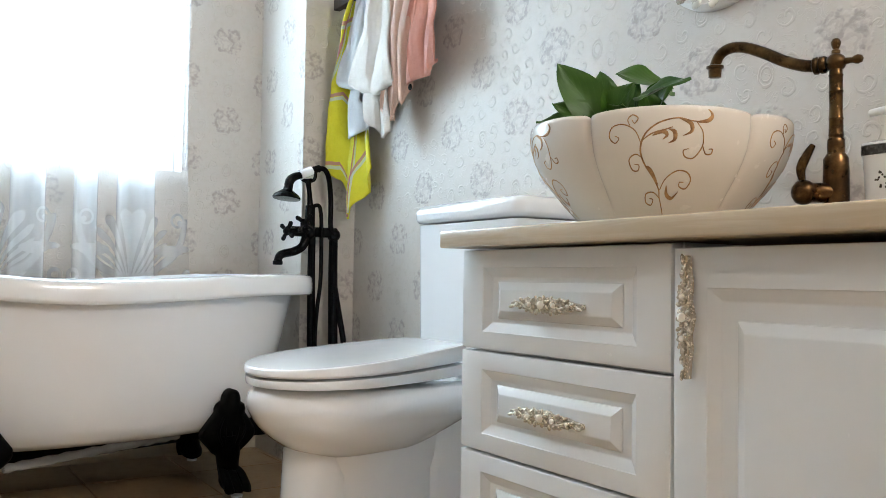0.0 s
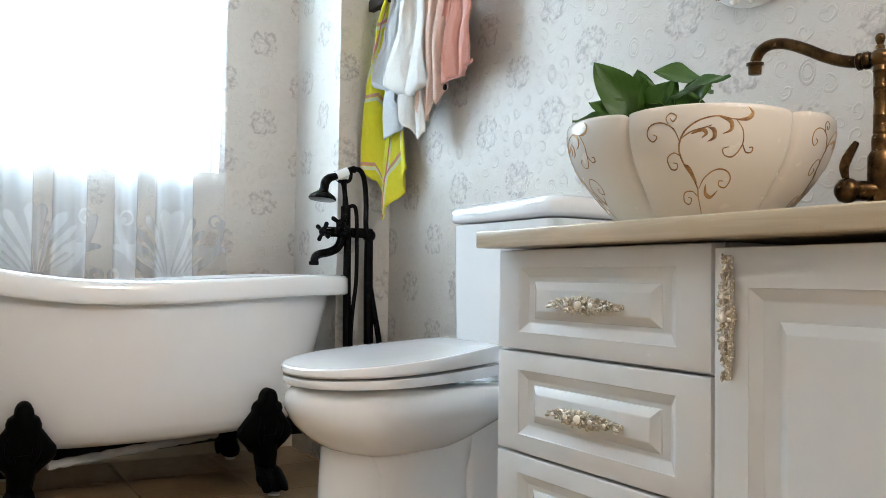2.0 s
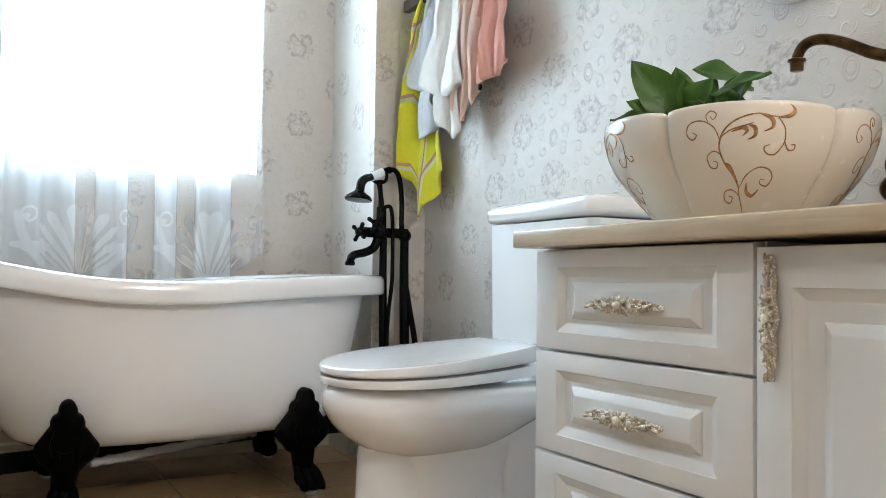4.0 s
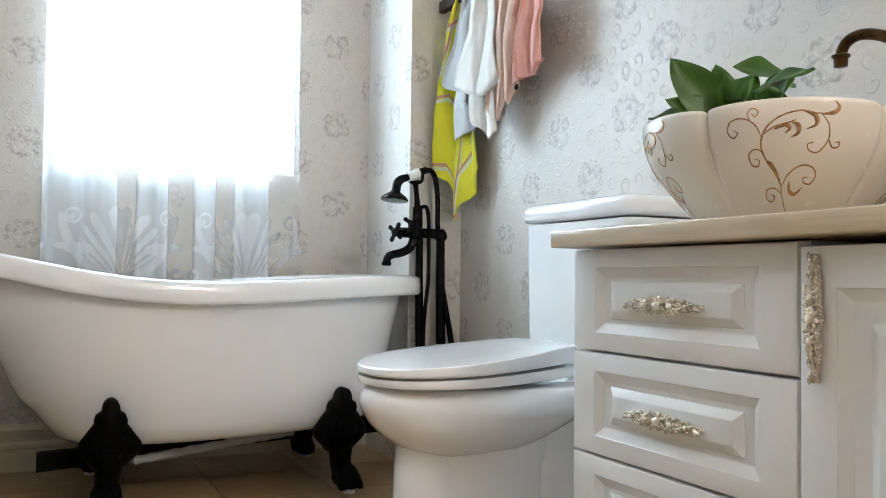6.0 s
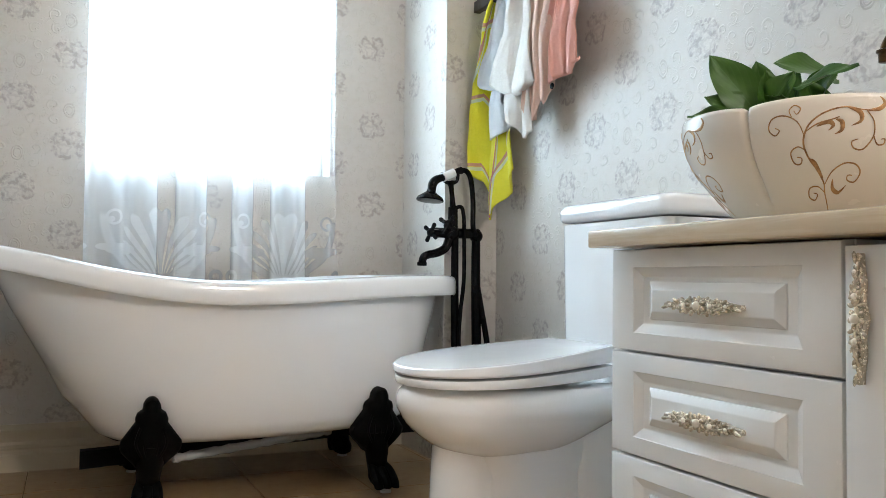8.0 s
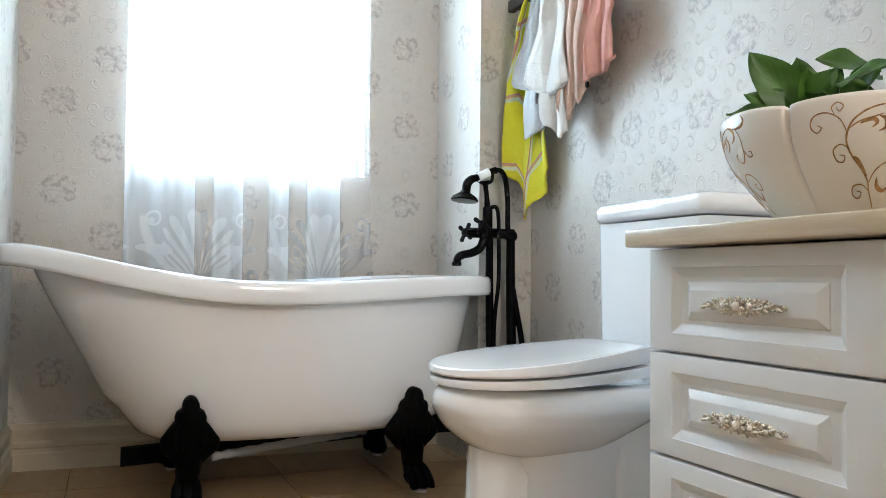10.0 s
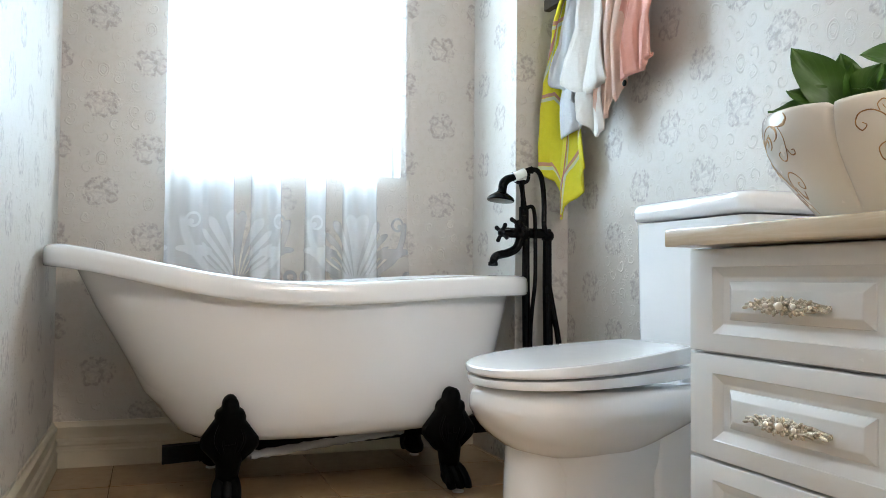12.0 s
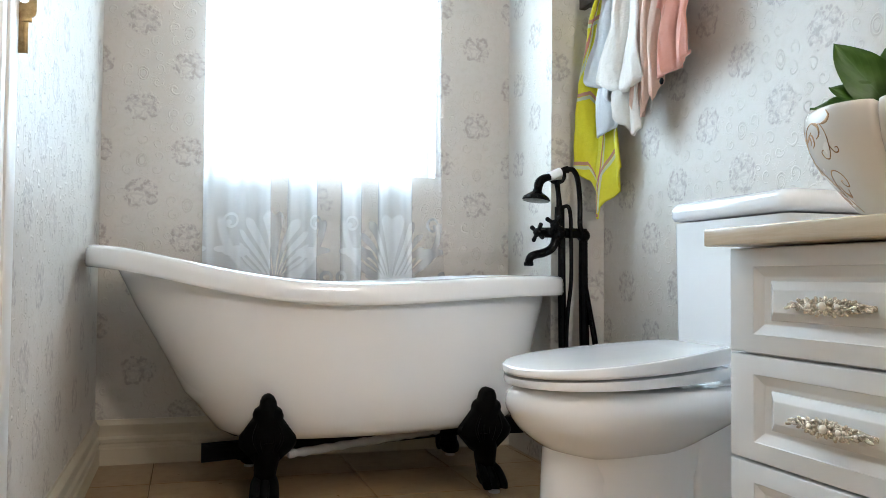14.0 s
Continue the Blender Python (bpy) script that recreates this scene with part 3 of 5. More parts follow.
# ---- bathtub ----
TUB_Y, TUB_W, TUB_L, TUB_R = 2.565, 0.325, -0.236, 1.150
RIM_Z = [(-0.236, 0.684), (-0.138, 0.673), (-0.015, 0.652), (0.121, 0.621), (0.231, 0.601), (0.344, 0.592), (0.461, 0.589), (0.629, 0.593), (0.795, 0.603), (0.965, 0.611), (1.150, 0.612)]


RIM_CURVE = np.polyfit([x for x, z in RIM_Z], [z for x, z in RIM_Z], 6)


def rim_height(x):
    """The rim's smooth sweep: high at the slipper end, low in the middle."""
    return float(np.polyval(RIM_CURVE, min(max(x, RIM_Z[0][0]), RIM_Z[-1][0])))


def tub_ring(xl, xr, w, zf, n=96, e=0.80):
    """One closed ring: a long oval with blunt ends."""
    pts = []
    for i in range(n):
        a = 2 * math.pi * i / n
        c, s = math.cos(a), math.sin(a)
        x = (xl + xr) / 2 + (xr - xl) / 2 * math.copysign(abs(c) ** e, c)
        y = TUB_Y + w * math.copysign(abs(s) ** e, s)
        pts.append((x, y, zf(x, a)))
    return pts


def build_tub():
    tub = thing("bathtub", (0.45, TUB_Y, 0), "white slipper bathtub on black claw feet by the window", "bathtub")
    zb = 0.158
    # shell: (share of height, left end, right end, half width)
    prof = [(0.0, 0.21, 0.90, 0.14), (0.0, 0.165, 0.945, 0.185), (0.012, 0.138, 0.965, 0.207), (0.05, 0.106, 0.985, 0.228), (0.12, 0.079, 1.002, 0.242), (0.30, 0.011, 1.028, 0.258), (0.5, -0.048, 1.050, 0.268), (0.7, -0.107, 1.070, 0.276), (0.93, -0.165, 1.094, 0.283)]
    inner = [(0.93, -0.155, 1.084, 0.273), (0.6, -0.072, 1.045, 0.258), (0.25, 0.02, 1.005, 0.235), (0.12, 0.08, 0.96, 0.20), (0.10, 0.20, 0.88, 0.14)]

    def ring(s, xl, xr, w):
        def zf(x, a):
            xs = TUB_L + (x - xl) / (xr - xl) * (TUB_R - TUB_L)
            zq = zb + 0.020 * max(0.0, min(1.0, (x - 0.1) / 0.85))
            return zq + (rim_height(xs) - 0.01 - zq) * s
        return tub_ring(xl, xr, w, zf)
    under(part("shell", loft([ring(s, xl, xr, w + 0.015) for s, xl, xr, w in prof + inner]), ACRYLIC, tub, "", 60), tub)
    # rolled rim
    sec = [(0.052, 0.000), (0.035, -0.0005), (0.014, -0.002), (0.005, -0.006), (0.0005, -0.013), (-0.0015, -0.030), (-0.0015, -0.050), (0.0005, -0.0585), (0.004, -0.0615), (0.030, -0.060), (0.036, -0.052)]
    rings = []
    for d, dz in sec:
        rings.append(tub_ring(TUB_L + d, TUB_R - d, TUB_W - d, lambda x, a, dz=dz: rim_height(x) + dz, 128))
    rings.append(rings[0])
    under(part("rim", loft(rings, True, False, False), ACRYLIC, tub, "smooth rolled rim", 60), tub)
    return tub


tub = build_tub()


def build_foot(tub, m, kick=0.0):
    """A cast claw foot: a crest that lies on the shell and a leg that ends in a ball-and-claw."""
    # outline of the crest, half of it
    half = [(0.0, 0.300), (0.008, 0.298), (0.015, 0.292), (0.020, 0.282), (0.022, 0.267), (0.034, 0.259), (0.039, 0.246), (0.038, 0.236), (0.047, 0.224), (0.057, 0.210), (0.064, 0.200), (0.072, 0.190), (0.074, 0.175), (0.070, 0.164), (0.058, 0.150), (0.044, 0.134), (0.033, 0.118)]
    rim = [(w, z) for w, z in half] + [(-w, z) for w, z in half[::-1][:-1]]
    lean = lambda z: -0.062 - max(0.0, z - 0.15) * 0.20 + max(0.0, 0.15 - z) * 0.9
    front = [(w, lean(z) - 0.004, z) for w, z in rim]
    mid = [(w * 0.86, lean(z) - 0.014, 0.118 + (z - 0.118) * 0.97) for w, z in rim]
    back = [(w * 0.98, lean(z) + 0.030, z) for w, z in rim]
    core = [(w * 0.5, lean(z) - 0.020, 0.135 + (z - 0.118) * 0.66) for w, z in rim]
    bm = loft([back, front, mid, core])
    for k in range(-2, 3):
        tube(spline([(k * 0.011, lean(0.24) - 0.014, 0.266 - abs(k) * 0.016), (k * 0.018, lean(0.2) - 0.019, 0.205 - abs(k) * 0.008), (k * 0.010, lean(0.15) - 0.020, 0.15)], 5), lambda t: 0.0055 * (1 - 0.5 * t), 6, bm)
    # leg
    path = spline([(0, -0.050, 0.175), (0, -0.048, 0.130), (0, -0.028, 0.090), (0.0, -0.020, 0.055), (0, -0.030, 0.030)], 5)
    rad = lambda t: 0.042 - 0.040 * t + 0.030 * t * t
    tube(path, rad, 12, bm)
    ball(0.036, (0, -0.032, 0.040), 1.0, 1.15, 0.86, bm)
    for k in (-1, 0, 1):
        tube(spline([(k * 0.012, -0.018, 0.076), (k * 0.021, -0.046, 0.064), (k * 0.024, -0.066, 0.036), (k * 0.022, -0.066, 0.019)], 5), lambda t: 0.0165 - 0.003 * t, 8, bm)
    for v in bm.verts:
        v.co.x += kick * max(0.0, 0.15 - v.co.z) / 0.15
    foot = part("claw_foot", bm, BLACK_IRON, tub, "black cast iron claw foot", 45)
    foot.matrix_parent_inverse = Matrix.Translation(-Vector(tub.matrix_world.translation))
    foot.matrix_basis = m
    pad = part("levelling_pad", revolve([(0.012, 0.0), (0.016, 0.001), (0.016, 0.006), (0.008, 0.010), (0.006, 0.02)], 14, (kick, -0.045, 0)), TRIM_PAINT, foot, "white plastic levelling pad")
    return foot


for _x, _y, _r, _k in ((0.826, 2.372, 2, 0.036), (0.236, 2.372, -2, -0.008), (0.862, 2.795, 178, -0.030), (0.236, 2.795, 182, 0.008)):
    build_foot(tub, pose(_x, _y, 0, 0, 0, _r), _k)


def under_frame(tub):
    beam = loft([[(x, y + dy, z + dz) for dy, dz in ((-0.018, 0), (0.018, 0), (0.018, h), (-0.018, h))] for x, y, z, h in ((0.075, 2.565, 0.080, 0.048), (1.00, 2.712, 0.103, 0.040))])
    under(part("support_beam", beam, BLACK_IRON, tub, "black steel support beam"), tub)
    for x in (0.242, 0.878):
        under(part("cross_bar", block(x - 0.02, x + 0.02, 2.40, 2.80, 0.118, 0.149, 0.003), BLACK_METAL, tub, "black steel cross bar"), tub)
    under(part("support_beam", block(0.90, 1.06, 2.585, 2.625, 0.112, 0.166, 0.003), BLACK_IRON, tub, "black steel support beam"), tub)
    wrap = tube(spline([(0.905, 2.52, 0.0), (0.902, 2.52, 0.05), (0.904, 2.53, 0.11), (0.902, 2.54, 0.168)], 6), lambda t: 0.016 + 0.003 * math.sin(t * 23), 12)
    under(part("drain_pipe", wrap, FILM, tub, "white drain pipe wrapped in clear plastic"), tub)
    pts = spline([(0.30, 2.42, 0.118), (0.45, 2.45, 0.128), (0.62, 2.47, 0.142), (0.75, 2.5, 0.150)], 8)
    under(part("drain_hose", tube(pts, lambda t: 0.012 + 0.002 * math.sin(t * 60), 10), FILM, tub, "drain hose wrapped in clear plastic"), tub)


under_frame(tub)


# ---- toilet ----
TY = 1.662


def egg(xt, xb, w, z, n=56, e=1.0, flat=0.55, q=0.75):
    """A seat outline: round at the tip xt, wide and square toward the tank xb."""
    pts = []
    for i in range(n):
        a = 2 * math.pi * i / n
        c, s = math.cos(a), math.sin(a)
        if c > 0:
            x = xt + (xb - xt) * 0.5 + (xb - xt) * 0.5 * c ** flat
            y = TY + w * math.copysign(abs(s) ** q, s)
        else:
            x = xt + (xb - xt) * 0.5 - (xb - xt) * 0.5 * abs(c) ** 0.95
            y = TY + w * math.copysign(abs(s) ** 0.95, s)
        pts.append((x, y, z))
    return pts


def lid_outline(xt, xb, w, wb, z, rise, n=36):
    """A lid outline: round at the tip xt, widest in the middle, tapering to a straight back edge 2 * wb wide at xb; it climbs to the back."""
    half = []
    xm = xt + (xb - xt) * 0.46
    for i in range(n + 1):
        a = math.pi / 2 * i / n
        half.append((xm - (xm - xt) * math.cos(a) ** 0.92, w * math.sin(a) ** 0.92))
    for i in range(1, 13):
        k = i / 12
        half.append((xm + (xb - xm) * k, w + (wb - w) * (0.35 * k + 0.65 * k * k)))
    pts = half + [(x, -y) for x, y in half[::-1][:-1]]
    return [(x, TY + y, z + (x - 0.645) * rise) for x, y in pts]


def build_toilet():
    t = thing("toilet", (1.0, TY, 0), "white one-piece ceramic toilet with its lid closed", "toilet")
    prof = [(0.80, 0.95, 0.070, 0.236), (0.76, 0.985, 0.098, 0.245), (0.718, 1.022, 0.126, 0.264), (0.688, 1.06, 0.146, 0.286), (0.668, 1.10, 0.160, 0.306), (0.6575, 1.14, 0.1675, 0.322), (0.6535, 1.17, 0.171, 0.330), (0.6485, 1.20, 0.1755, 0.338), (0.6455, 1.23, 0.178, 0.350), (0.6465, 1.25, 0.1775, 0.364), (0.651, 1.26, 0.174, 0.375), (0.660, 1.255, 0.167, 0.383), (0.672, 1.25, 0.158, 0.3865)]
    under(part("bowl", loft([egg(a, b, w, z, 64, 1.0, 0.62, 0.85) for a, b, w, z in prof]), CERAMIC, t, "", 60), t)
    ped = loft([egg(a, b, w, z) for a, b, w, z in ((0.710, 1.00, 0.094, 0.0), (0.710, 1.00, 0.096, 0.012), (0.715, 1.00, 0.092, 0.06), (0.719, 1.00, 0.090, 0.20), (0.722, 1.00, 0.096, 0.262), (0.716, 1.00, 0.108, 0.290))])
    loft([egg(a, b, w, z, 48, 1.0, 0.16, 0.4) for a, b, w, z in ((0.752, 1.05, 0.118, 0.0), (0.752, 1.05, 0.120, 0.012), (0.760, 1.05, 0.113, 0.06), (0.762, 1.05, 0.112, 0.21), (0.745, 1.05, 0.128, 0.285))], bm=ped)
    skirt = [(0.985, 0.126, 0.0), (0.985, 0.127, 0.012), (0.992, 0.124, 0.06), (0.992, 0.125, 0.24), (0.985, 0.132, 0.30), (0.980, 0.146, 0.36), (0.985, 0.150, 0.383)]
    loft([[(x, TY - w + 0.012, z), (x + 0.012, TY - w, z), (1.16, TY - w, z), (1.16, TY + w, z), (x + 0.012, TY + w, z), (x, TY + w - 0.012, z)] for x, w, z in skirt], bm=ped)
    under(part("pedestal", ped, CERAMIC, t, "", 60), t)
    under(part("seat", loft([lid_outline(a, b, w, v, z, k) for a, b, w, v, z, k in ((0.658, 1.066, 0.168, 0.110, 0.387, 0.030), (0.649, 1.072, 0.177, 0.118, 0.389, 0.032), (0.647, 1.074, 0.179, 0.120, 0.396, 0.045), (0.648, 1.073, 0.178, 0.119, 0.4035, 0.050), (0.654, 1.068, 0.172, 0.114, 0.4050, 0.050))]), SEAT_PLASTIC, t, "white seat ring", 40), t)
    lid = [(0.656, 1.064, 0.172, 0.112, 0.4075, 0.052), (0.647, 1.070, 0.181, 0.120, 0.4090, 0.054), (0.6445, 1.072, 0.1835, 0.122, 0.4130, 0.060), (0.6445, 1.072, 0.1835, 0.122, 0.4200, 0.088), (0.6455, 1.0715, 0.1828, 0.1215, 0.4232, 0.098), (0.6485, 1.0695, 0.1800, 0.1200, 0.4252, 0.098), (0.672, 1.055, 0.155, 0.104, 0.4266, 0.097), (0.75, 1.00, 0.09, 0.06, 0.4272, 0.097)]
    under(part("lid", loft([lid_outline(*r) for r in lid]), SEAT_PLASTIC, t, "closed white seat lid", 24), t)
    for dy in (-0.075, 0.075):
        under(part("hinge_cap", revolve([(0.016, 0), (0.016, 0.02), (0.012, 0.027), (0.002, 0.029)], 16, (1.098, TY + dy, 0.388)), CERAMIC, t), t)
    # tank
    def slab(x0, x1, w, z, r=0.03, n=6):
        pts = []
        for cx, cy, a0 in ((x1 - r, TY + w - r, 0), (x0 + r, TY + w - r, 90), (x0 + r, TY - w + r, 180), (x1 - r, TY - w + r, 270)):
            for k in range(n + 1):
                a = radians(a0 + 90 * k / n)
                pts.append((cx + r * math.cos(a), cy + r * math.sin(a), z))
        return pts
    under(part("tank", loft([slab(1.150, 1.336, 0.196, 0.0), slab(1.150, 1.336, 0.198, 0.37), slab(1.146, 1.336, 0.204, 0.44), slab(1.141, 1.337, 0.207, 0.733)]), CERAMIC, t, "", 50), t)
    under(part("tank_lid", loft([slab(1.150, 1.338, 0.198, 0.737), slab(1.138, 1.340, 0.208, 0.740), slab(1.134, 1.340, 0.212, 0.748), slab(1.134, 1.340, 0.212, 0.766), slab(1.138, 1.340, 0.208, 0.776), slab(1.148, 1.336, 0.200, 0.782), slab(1.17, 1.33, 0.18, 0.7845)]), CERAMIC, t, "", 55), t)
    under(part("flush_button", revolve([(0.026, 0), (0.026, 0.004), (0.022, 0.0075), (0.002, 0.0085)], 22, (1.24, TY, 0.7842)), CHROME, t, "chrome flush button"), t)
    return t


build_toilet()


# ---- vanity ----
VX, VY1, V_TOP = 0.841, 1.222, 0.680
CT_X, CT_Y1, CT_Y0 = 0.803, 1.236, -0.30
VY0 = -0.27


def raised_front(y0, y1, z0, z1, ys, zs):
    """A cabinet front in the plane x = VX that faces -x: stiles ys and rails zs wide, a sunk groove and a raised field."""
    def frm(i, j, depth):
        return [(VX + depth, y1 - i, z1 - j), (VX + depth, y0 + i, z1 - j), (VX + depth, y0 + i, z0 + j), (VX + depth, y1 - i, z0 + j)]
    rows = [(0.0, 0.0, 0.020), (0.0, 0.0, 0.003), (0.0008, 0.0008, 0.0008), (0.003, 0.003, 0.0)]
    for k, d in ((-0.001, 0.0), (0.0, 0.0012), (0.002, 0.0020), (0.0125, 0.0080), (0.0145, 0.0090), (0.016, 0.0092)):
        rows.append((ys + k, zs + k, d))
    gy, gz, by, bz = (0.030, 0.0205, 0.014, 0.0130) if z1 - z0 < 0.3 else (0.036, 0.036, 0.014, 0.014)
    for k, d in ((0.0, 0.0092), (0.05, 0.0072), (0.12, 0.0064), (0.90, 0.0012), (1.0, 0.0006), (1.15, 0.0004)):
        rows.append((ys + gy + by * k, zs + gz + bz * k, d))
    return loft([frm(*r) for r in rows])


def ornate_pull(length, parent, m):
    """A gilt scroll pull: a wavy spine with leaf lobes and pearl beads, along local y, proud toward -x."""
    bm = bmesh.new()
    h = length / 2
    rnd = random.Random(5)

    def scroll(y, z, r, start, turns, ccw, wire=0.0021):
        tube([(-0.011 - 0.003 * (k / 15), y + r * (1 - k / 18) * math.cos(start + ccw * turns * 6.283 * k / 15), z + r * (1 - k / 18) * math.sin(start + ccw * turns * 6.283 * k / 15)) for k in range(16)], lambda t: wire * (1.1 - 0.4 * t), 6, bm)

    def petal(y, z, ln, wd, a, out=0.012):
        e = ball(1.0, (0, 0, 0), 0.0030, ln, wd, None, 8)
        bmesh.ops.transform(e, matrix=pose(-out, y, z, math.degrees(a)), verts=e.verts[:])
        join(bm, e)

    edge = []
    for k in range(48):
        s = math.cos(k * 2 * math.pi / 48)
        wd = 0.0034 + 0.0085 * (1 - abs(s)) ** 0.8 * (0.72 + 0.28 * math.cos(11 * s))
        edge.append((s * h, math.copysign(wd, math.sin(k * 2 * math.pi / 48)) if k % 24 else 0.0))
    loft([[(x, y, z * f) for y, z in edge] for x, f in ((-0.002, 1.0), (-0.006, 1.0), (-0.0095, 0.75))], bm=bm)
    for cy, cz, ring, ln in ((0.0, 0.0015, 0.0088, 0.0052), (h * 0.34, -0.001, 0.0060, 0.0040), (-h * 0.34, -0.001, 0.0060, 0.0040)):
        for k in range(7):
            a = k * 6.283 / 7
            petal(cy + ring * math.cos(a), cz + ring * math.sin(a), ln, ln * 0.66, a, 0.014)
    for sg in (-1, 1):
        scroll(sg * h * 0.27, 0.002, 0.0075, 0.3 if sg > 0 else 2.8, 1.25, sg)
        scroll(sg * h * 0.33, -0.004, 0.0065, -0.6 if sg > 0 else 3.7, 1.2, -sg)
        scroll(sg * h * 0.52, 0.003, 0.0060, 0.2 if sg > 0 else 2.9, 1.2, sg)
        tube(spline([(-0.011, sg * h * 0.18, -0.002), (-0.013, sg * h * 0.45, -0.004), (-0.011, sg * h * 0.72, 0.002), (-0.008, sg * h * 0.98, -0.004)], 5), lambda t: 0.0030 - 0.0012 * t, 7, bm)
        for s, z, ln, wd, a in ((0.42, 0.008, 0.0060, 0.0028, 0.7), (0.46, -0.007, 0.0055, 0.0026, -0.6), (0.64, 0.007, 0.0055, 0.0024, 0.5), (0.66, -0.004, 0.0050, 0.0024, -0.5), (0.80, 0.003, 0.0060, 0.0026, 0.3), (0.93, -0.003, 0.0075, 0.0026, -0.2), (0.22, 0.010, 0.0045, 0.0026, 1.2), (0.20, -0.010, 0.0045, 0.0026, -1.2)):
            petal(sg * h * s, z, ln, wd, sg * a)
        for _ in range(7):
            s = rnd.uniform(0.15, 0.8)
            ball(rnd.uniform(0.0016, 0.0026), (-0.013, sg * h * s, rnd.uniform(-1, 1) * 0.009 * (1 - s)), 1, 1, 1, bm, 6)
        tube([(0.004, sg * h * 0.6, 0), (-0.010, sg * h * 0.6, 0)], 0.0035, 8, bm)
    pull = part("pull", bm, PALE_GOLD, parent, "champagne gold scroll pull", 50)
    pull.matrix_basis = m
    for y, r in ((0, 0.0062), (-h * 0.34, 0.0040), (h * 0.34, 0.0040), (-h * 0.72, 0.0026), (h * 0.72, 0.0026)):
        part("bead", ball(r, (-0.017, y, 0.001), 1, 1, 1, None, 10), PEARL, pull, "pearl bead")
    return pull


def build_vanity():
    v = thing("vanity_cabinet", (1.09, 0.5, 0), "white painted vanity cabinet with raised panel fronts", "cabinet")
    body = block(VX + 0.0215, WALL_R - 0.004, 0.7775, VY1, 0.08, V_TOP - 0.0290, 0.0015)
    block(VX + 0.0215, WALL_R - 0.004, VY0, 0.7774, 0.08, 0.612, 0.0015, bm=body)
    block(1.16, WALL_R - 0.004, VY0, 0.7774, 0.612, V_TOP - 0.0290, bm=body)
    block(VX + 0.06, WALL_R - 0.02, VY0 + 0.02, VY1 - 0.01, 0.0, 0.082, bm=body)
    under(part("carcass", body, CABINET_PAINT, v), v)
    zs = [(0.4920, 0.6490), (0.3315, 0.4880), (0.105, 0.3275)]
    for z0, z1 in zs:
        d = part("drawer", raised_front(0.7795, VY1, z0, z1, 0.057, 0.0290), CABINET_PAINT, v, "", 25)
        under(d, v)
        zc = 0.566 if z0 > 0.4 else (0.4060 if z0 > 0.3 else 0.20)
        ornate_pull(0.155, d, pose(VX, 1.003, zc))
    for i, (y0, y1) in enumerate(((0.271, 0.7755), (-0.235, 0.267))):
        d = part("door", raised_front(y0, y1, 0.105, 0.6430, 0.050, 0.048), CABINET_PAINT, v, "", 25)
        under(d, v)
        ornate_pull(0.145, d, pose(VX, (y1 - 0.026) if i == 0 else (y0 + 0.034), 0.561, 90) @ Matrix.Diagonal((1, 1, 0.82, 1)))
    return v


build_vanity()


def build_countertop():
    c = block(CT_X, WALL_R - 0.001, CT_Y0, CT_Y1, V_TOP - 0.0275, V_TOP, 0.003, 3)
    ob = part("countertop", c, MARBLE)
    return tagged(ob, "beige marble countertop slab on the white vanity", "countertop")


build_countertop()

# ---- basin ----
BC = Vector((1.085, 1.027, V_TOP))
BASIN_H = 0.168
BASIN_PROF = [(0.0857, 0.0), (0.1033, 0.003), (0.1164, 0.01), (0.1311, 0.024), (0.1488, 0.043), (0.1632, 0.06), (0.1776, 0.078), (0.1891, 0.096), (0.1978, 0.114), (0.2026, 0.132), (0.2051, 0.148), (0.2055, 0.16), (0.2051, 0.164)]
LOBES = 5
LOBE_TURN = radians(49)


def lobe(a):
    """0 in a groove between two petals, 1 on a petal."""
    return abs(math.sin(LOBES / 2 * (a - LOBE_TURN))) ** 0.30


def basin_r(h):
    for (r0, h0), (r1, h1) in zip(BASIN_PROF, BASIN_PROF[1:]):
        if h <= h1:
            return r0 + (r1 - r0) * (h - h0) / (h1 - h0)
    return BASIN_PROF[-1][0]


def basin_point(a, h, out=0.0):
    """A place on the outer wall of the bowl."""
    k = min(1.0, h / 0.05)
    r = basin_r(h) * (1 - 0.076 * k * (1 - lobe(a))) + out
    z = h * (1 - 0.055 * (1 - lobe(a)) * h / BASIN_H)
    return BC + Vector((r * math.cos(a), r * math.sin(a), z))


def gilt_line(bm, centre, pts, thick=0.0016):
    """A painted gilt stroke: pts are (metres round, metres up) about the angle centre; it lies on the bowl."""
    width = thick if callable(thick) else (lambda t: thick * (0.38 + 0.36 * math.sin(math.pi * min(1, t * 0.9 + 0.08))))
    rows = []
    for i, (s, h) in enumerate(pts):
        (s0, h0), (s1, h1) = pts[max(i - 1, 0)], pts[min(i + 1, len(pts) - 1)]
        ln = math.hypot(s1 - s0, h1 - h0) or 1e-6
        ns, nh = -(h1 - h0) / ln, (s1 - s0) / ln
        w = width(i / (len(pts) - 1))
        at = lambda k, out: basin_point(centre + (s + ns * w * k) / 0.20, min(0.162, max(0.004, h + nh * w * k)), out)
        rows.append([at(-1, 0.0003), at(-0.5, 0.0008), at(0.5, 0.0008), at(1, 0.0003), at(0, -0.0006)])
    loft(rows, bm=bm)


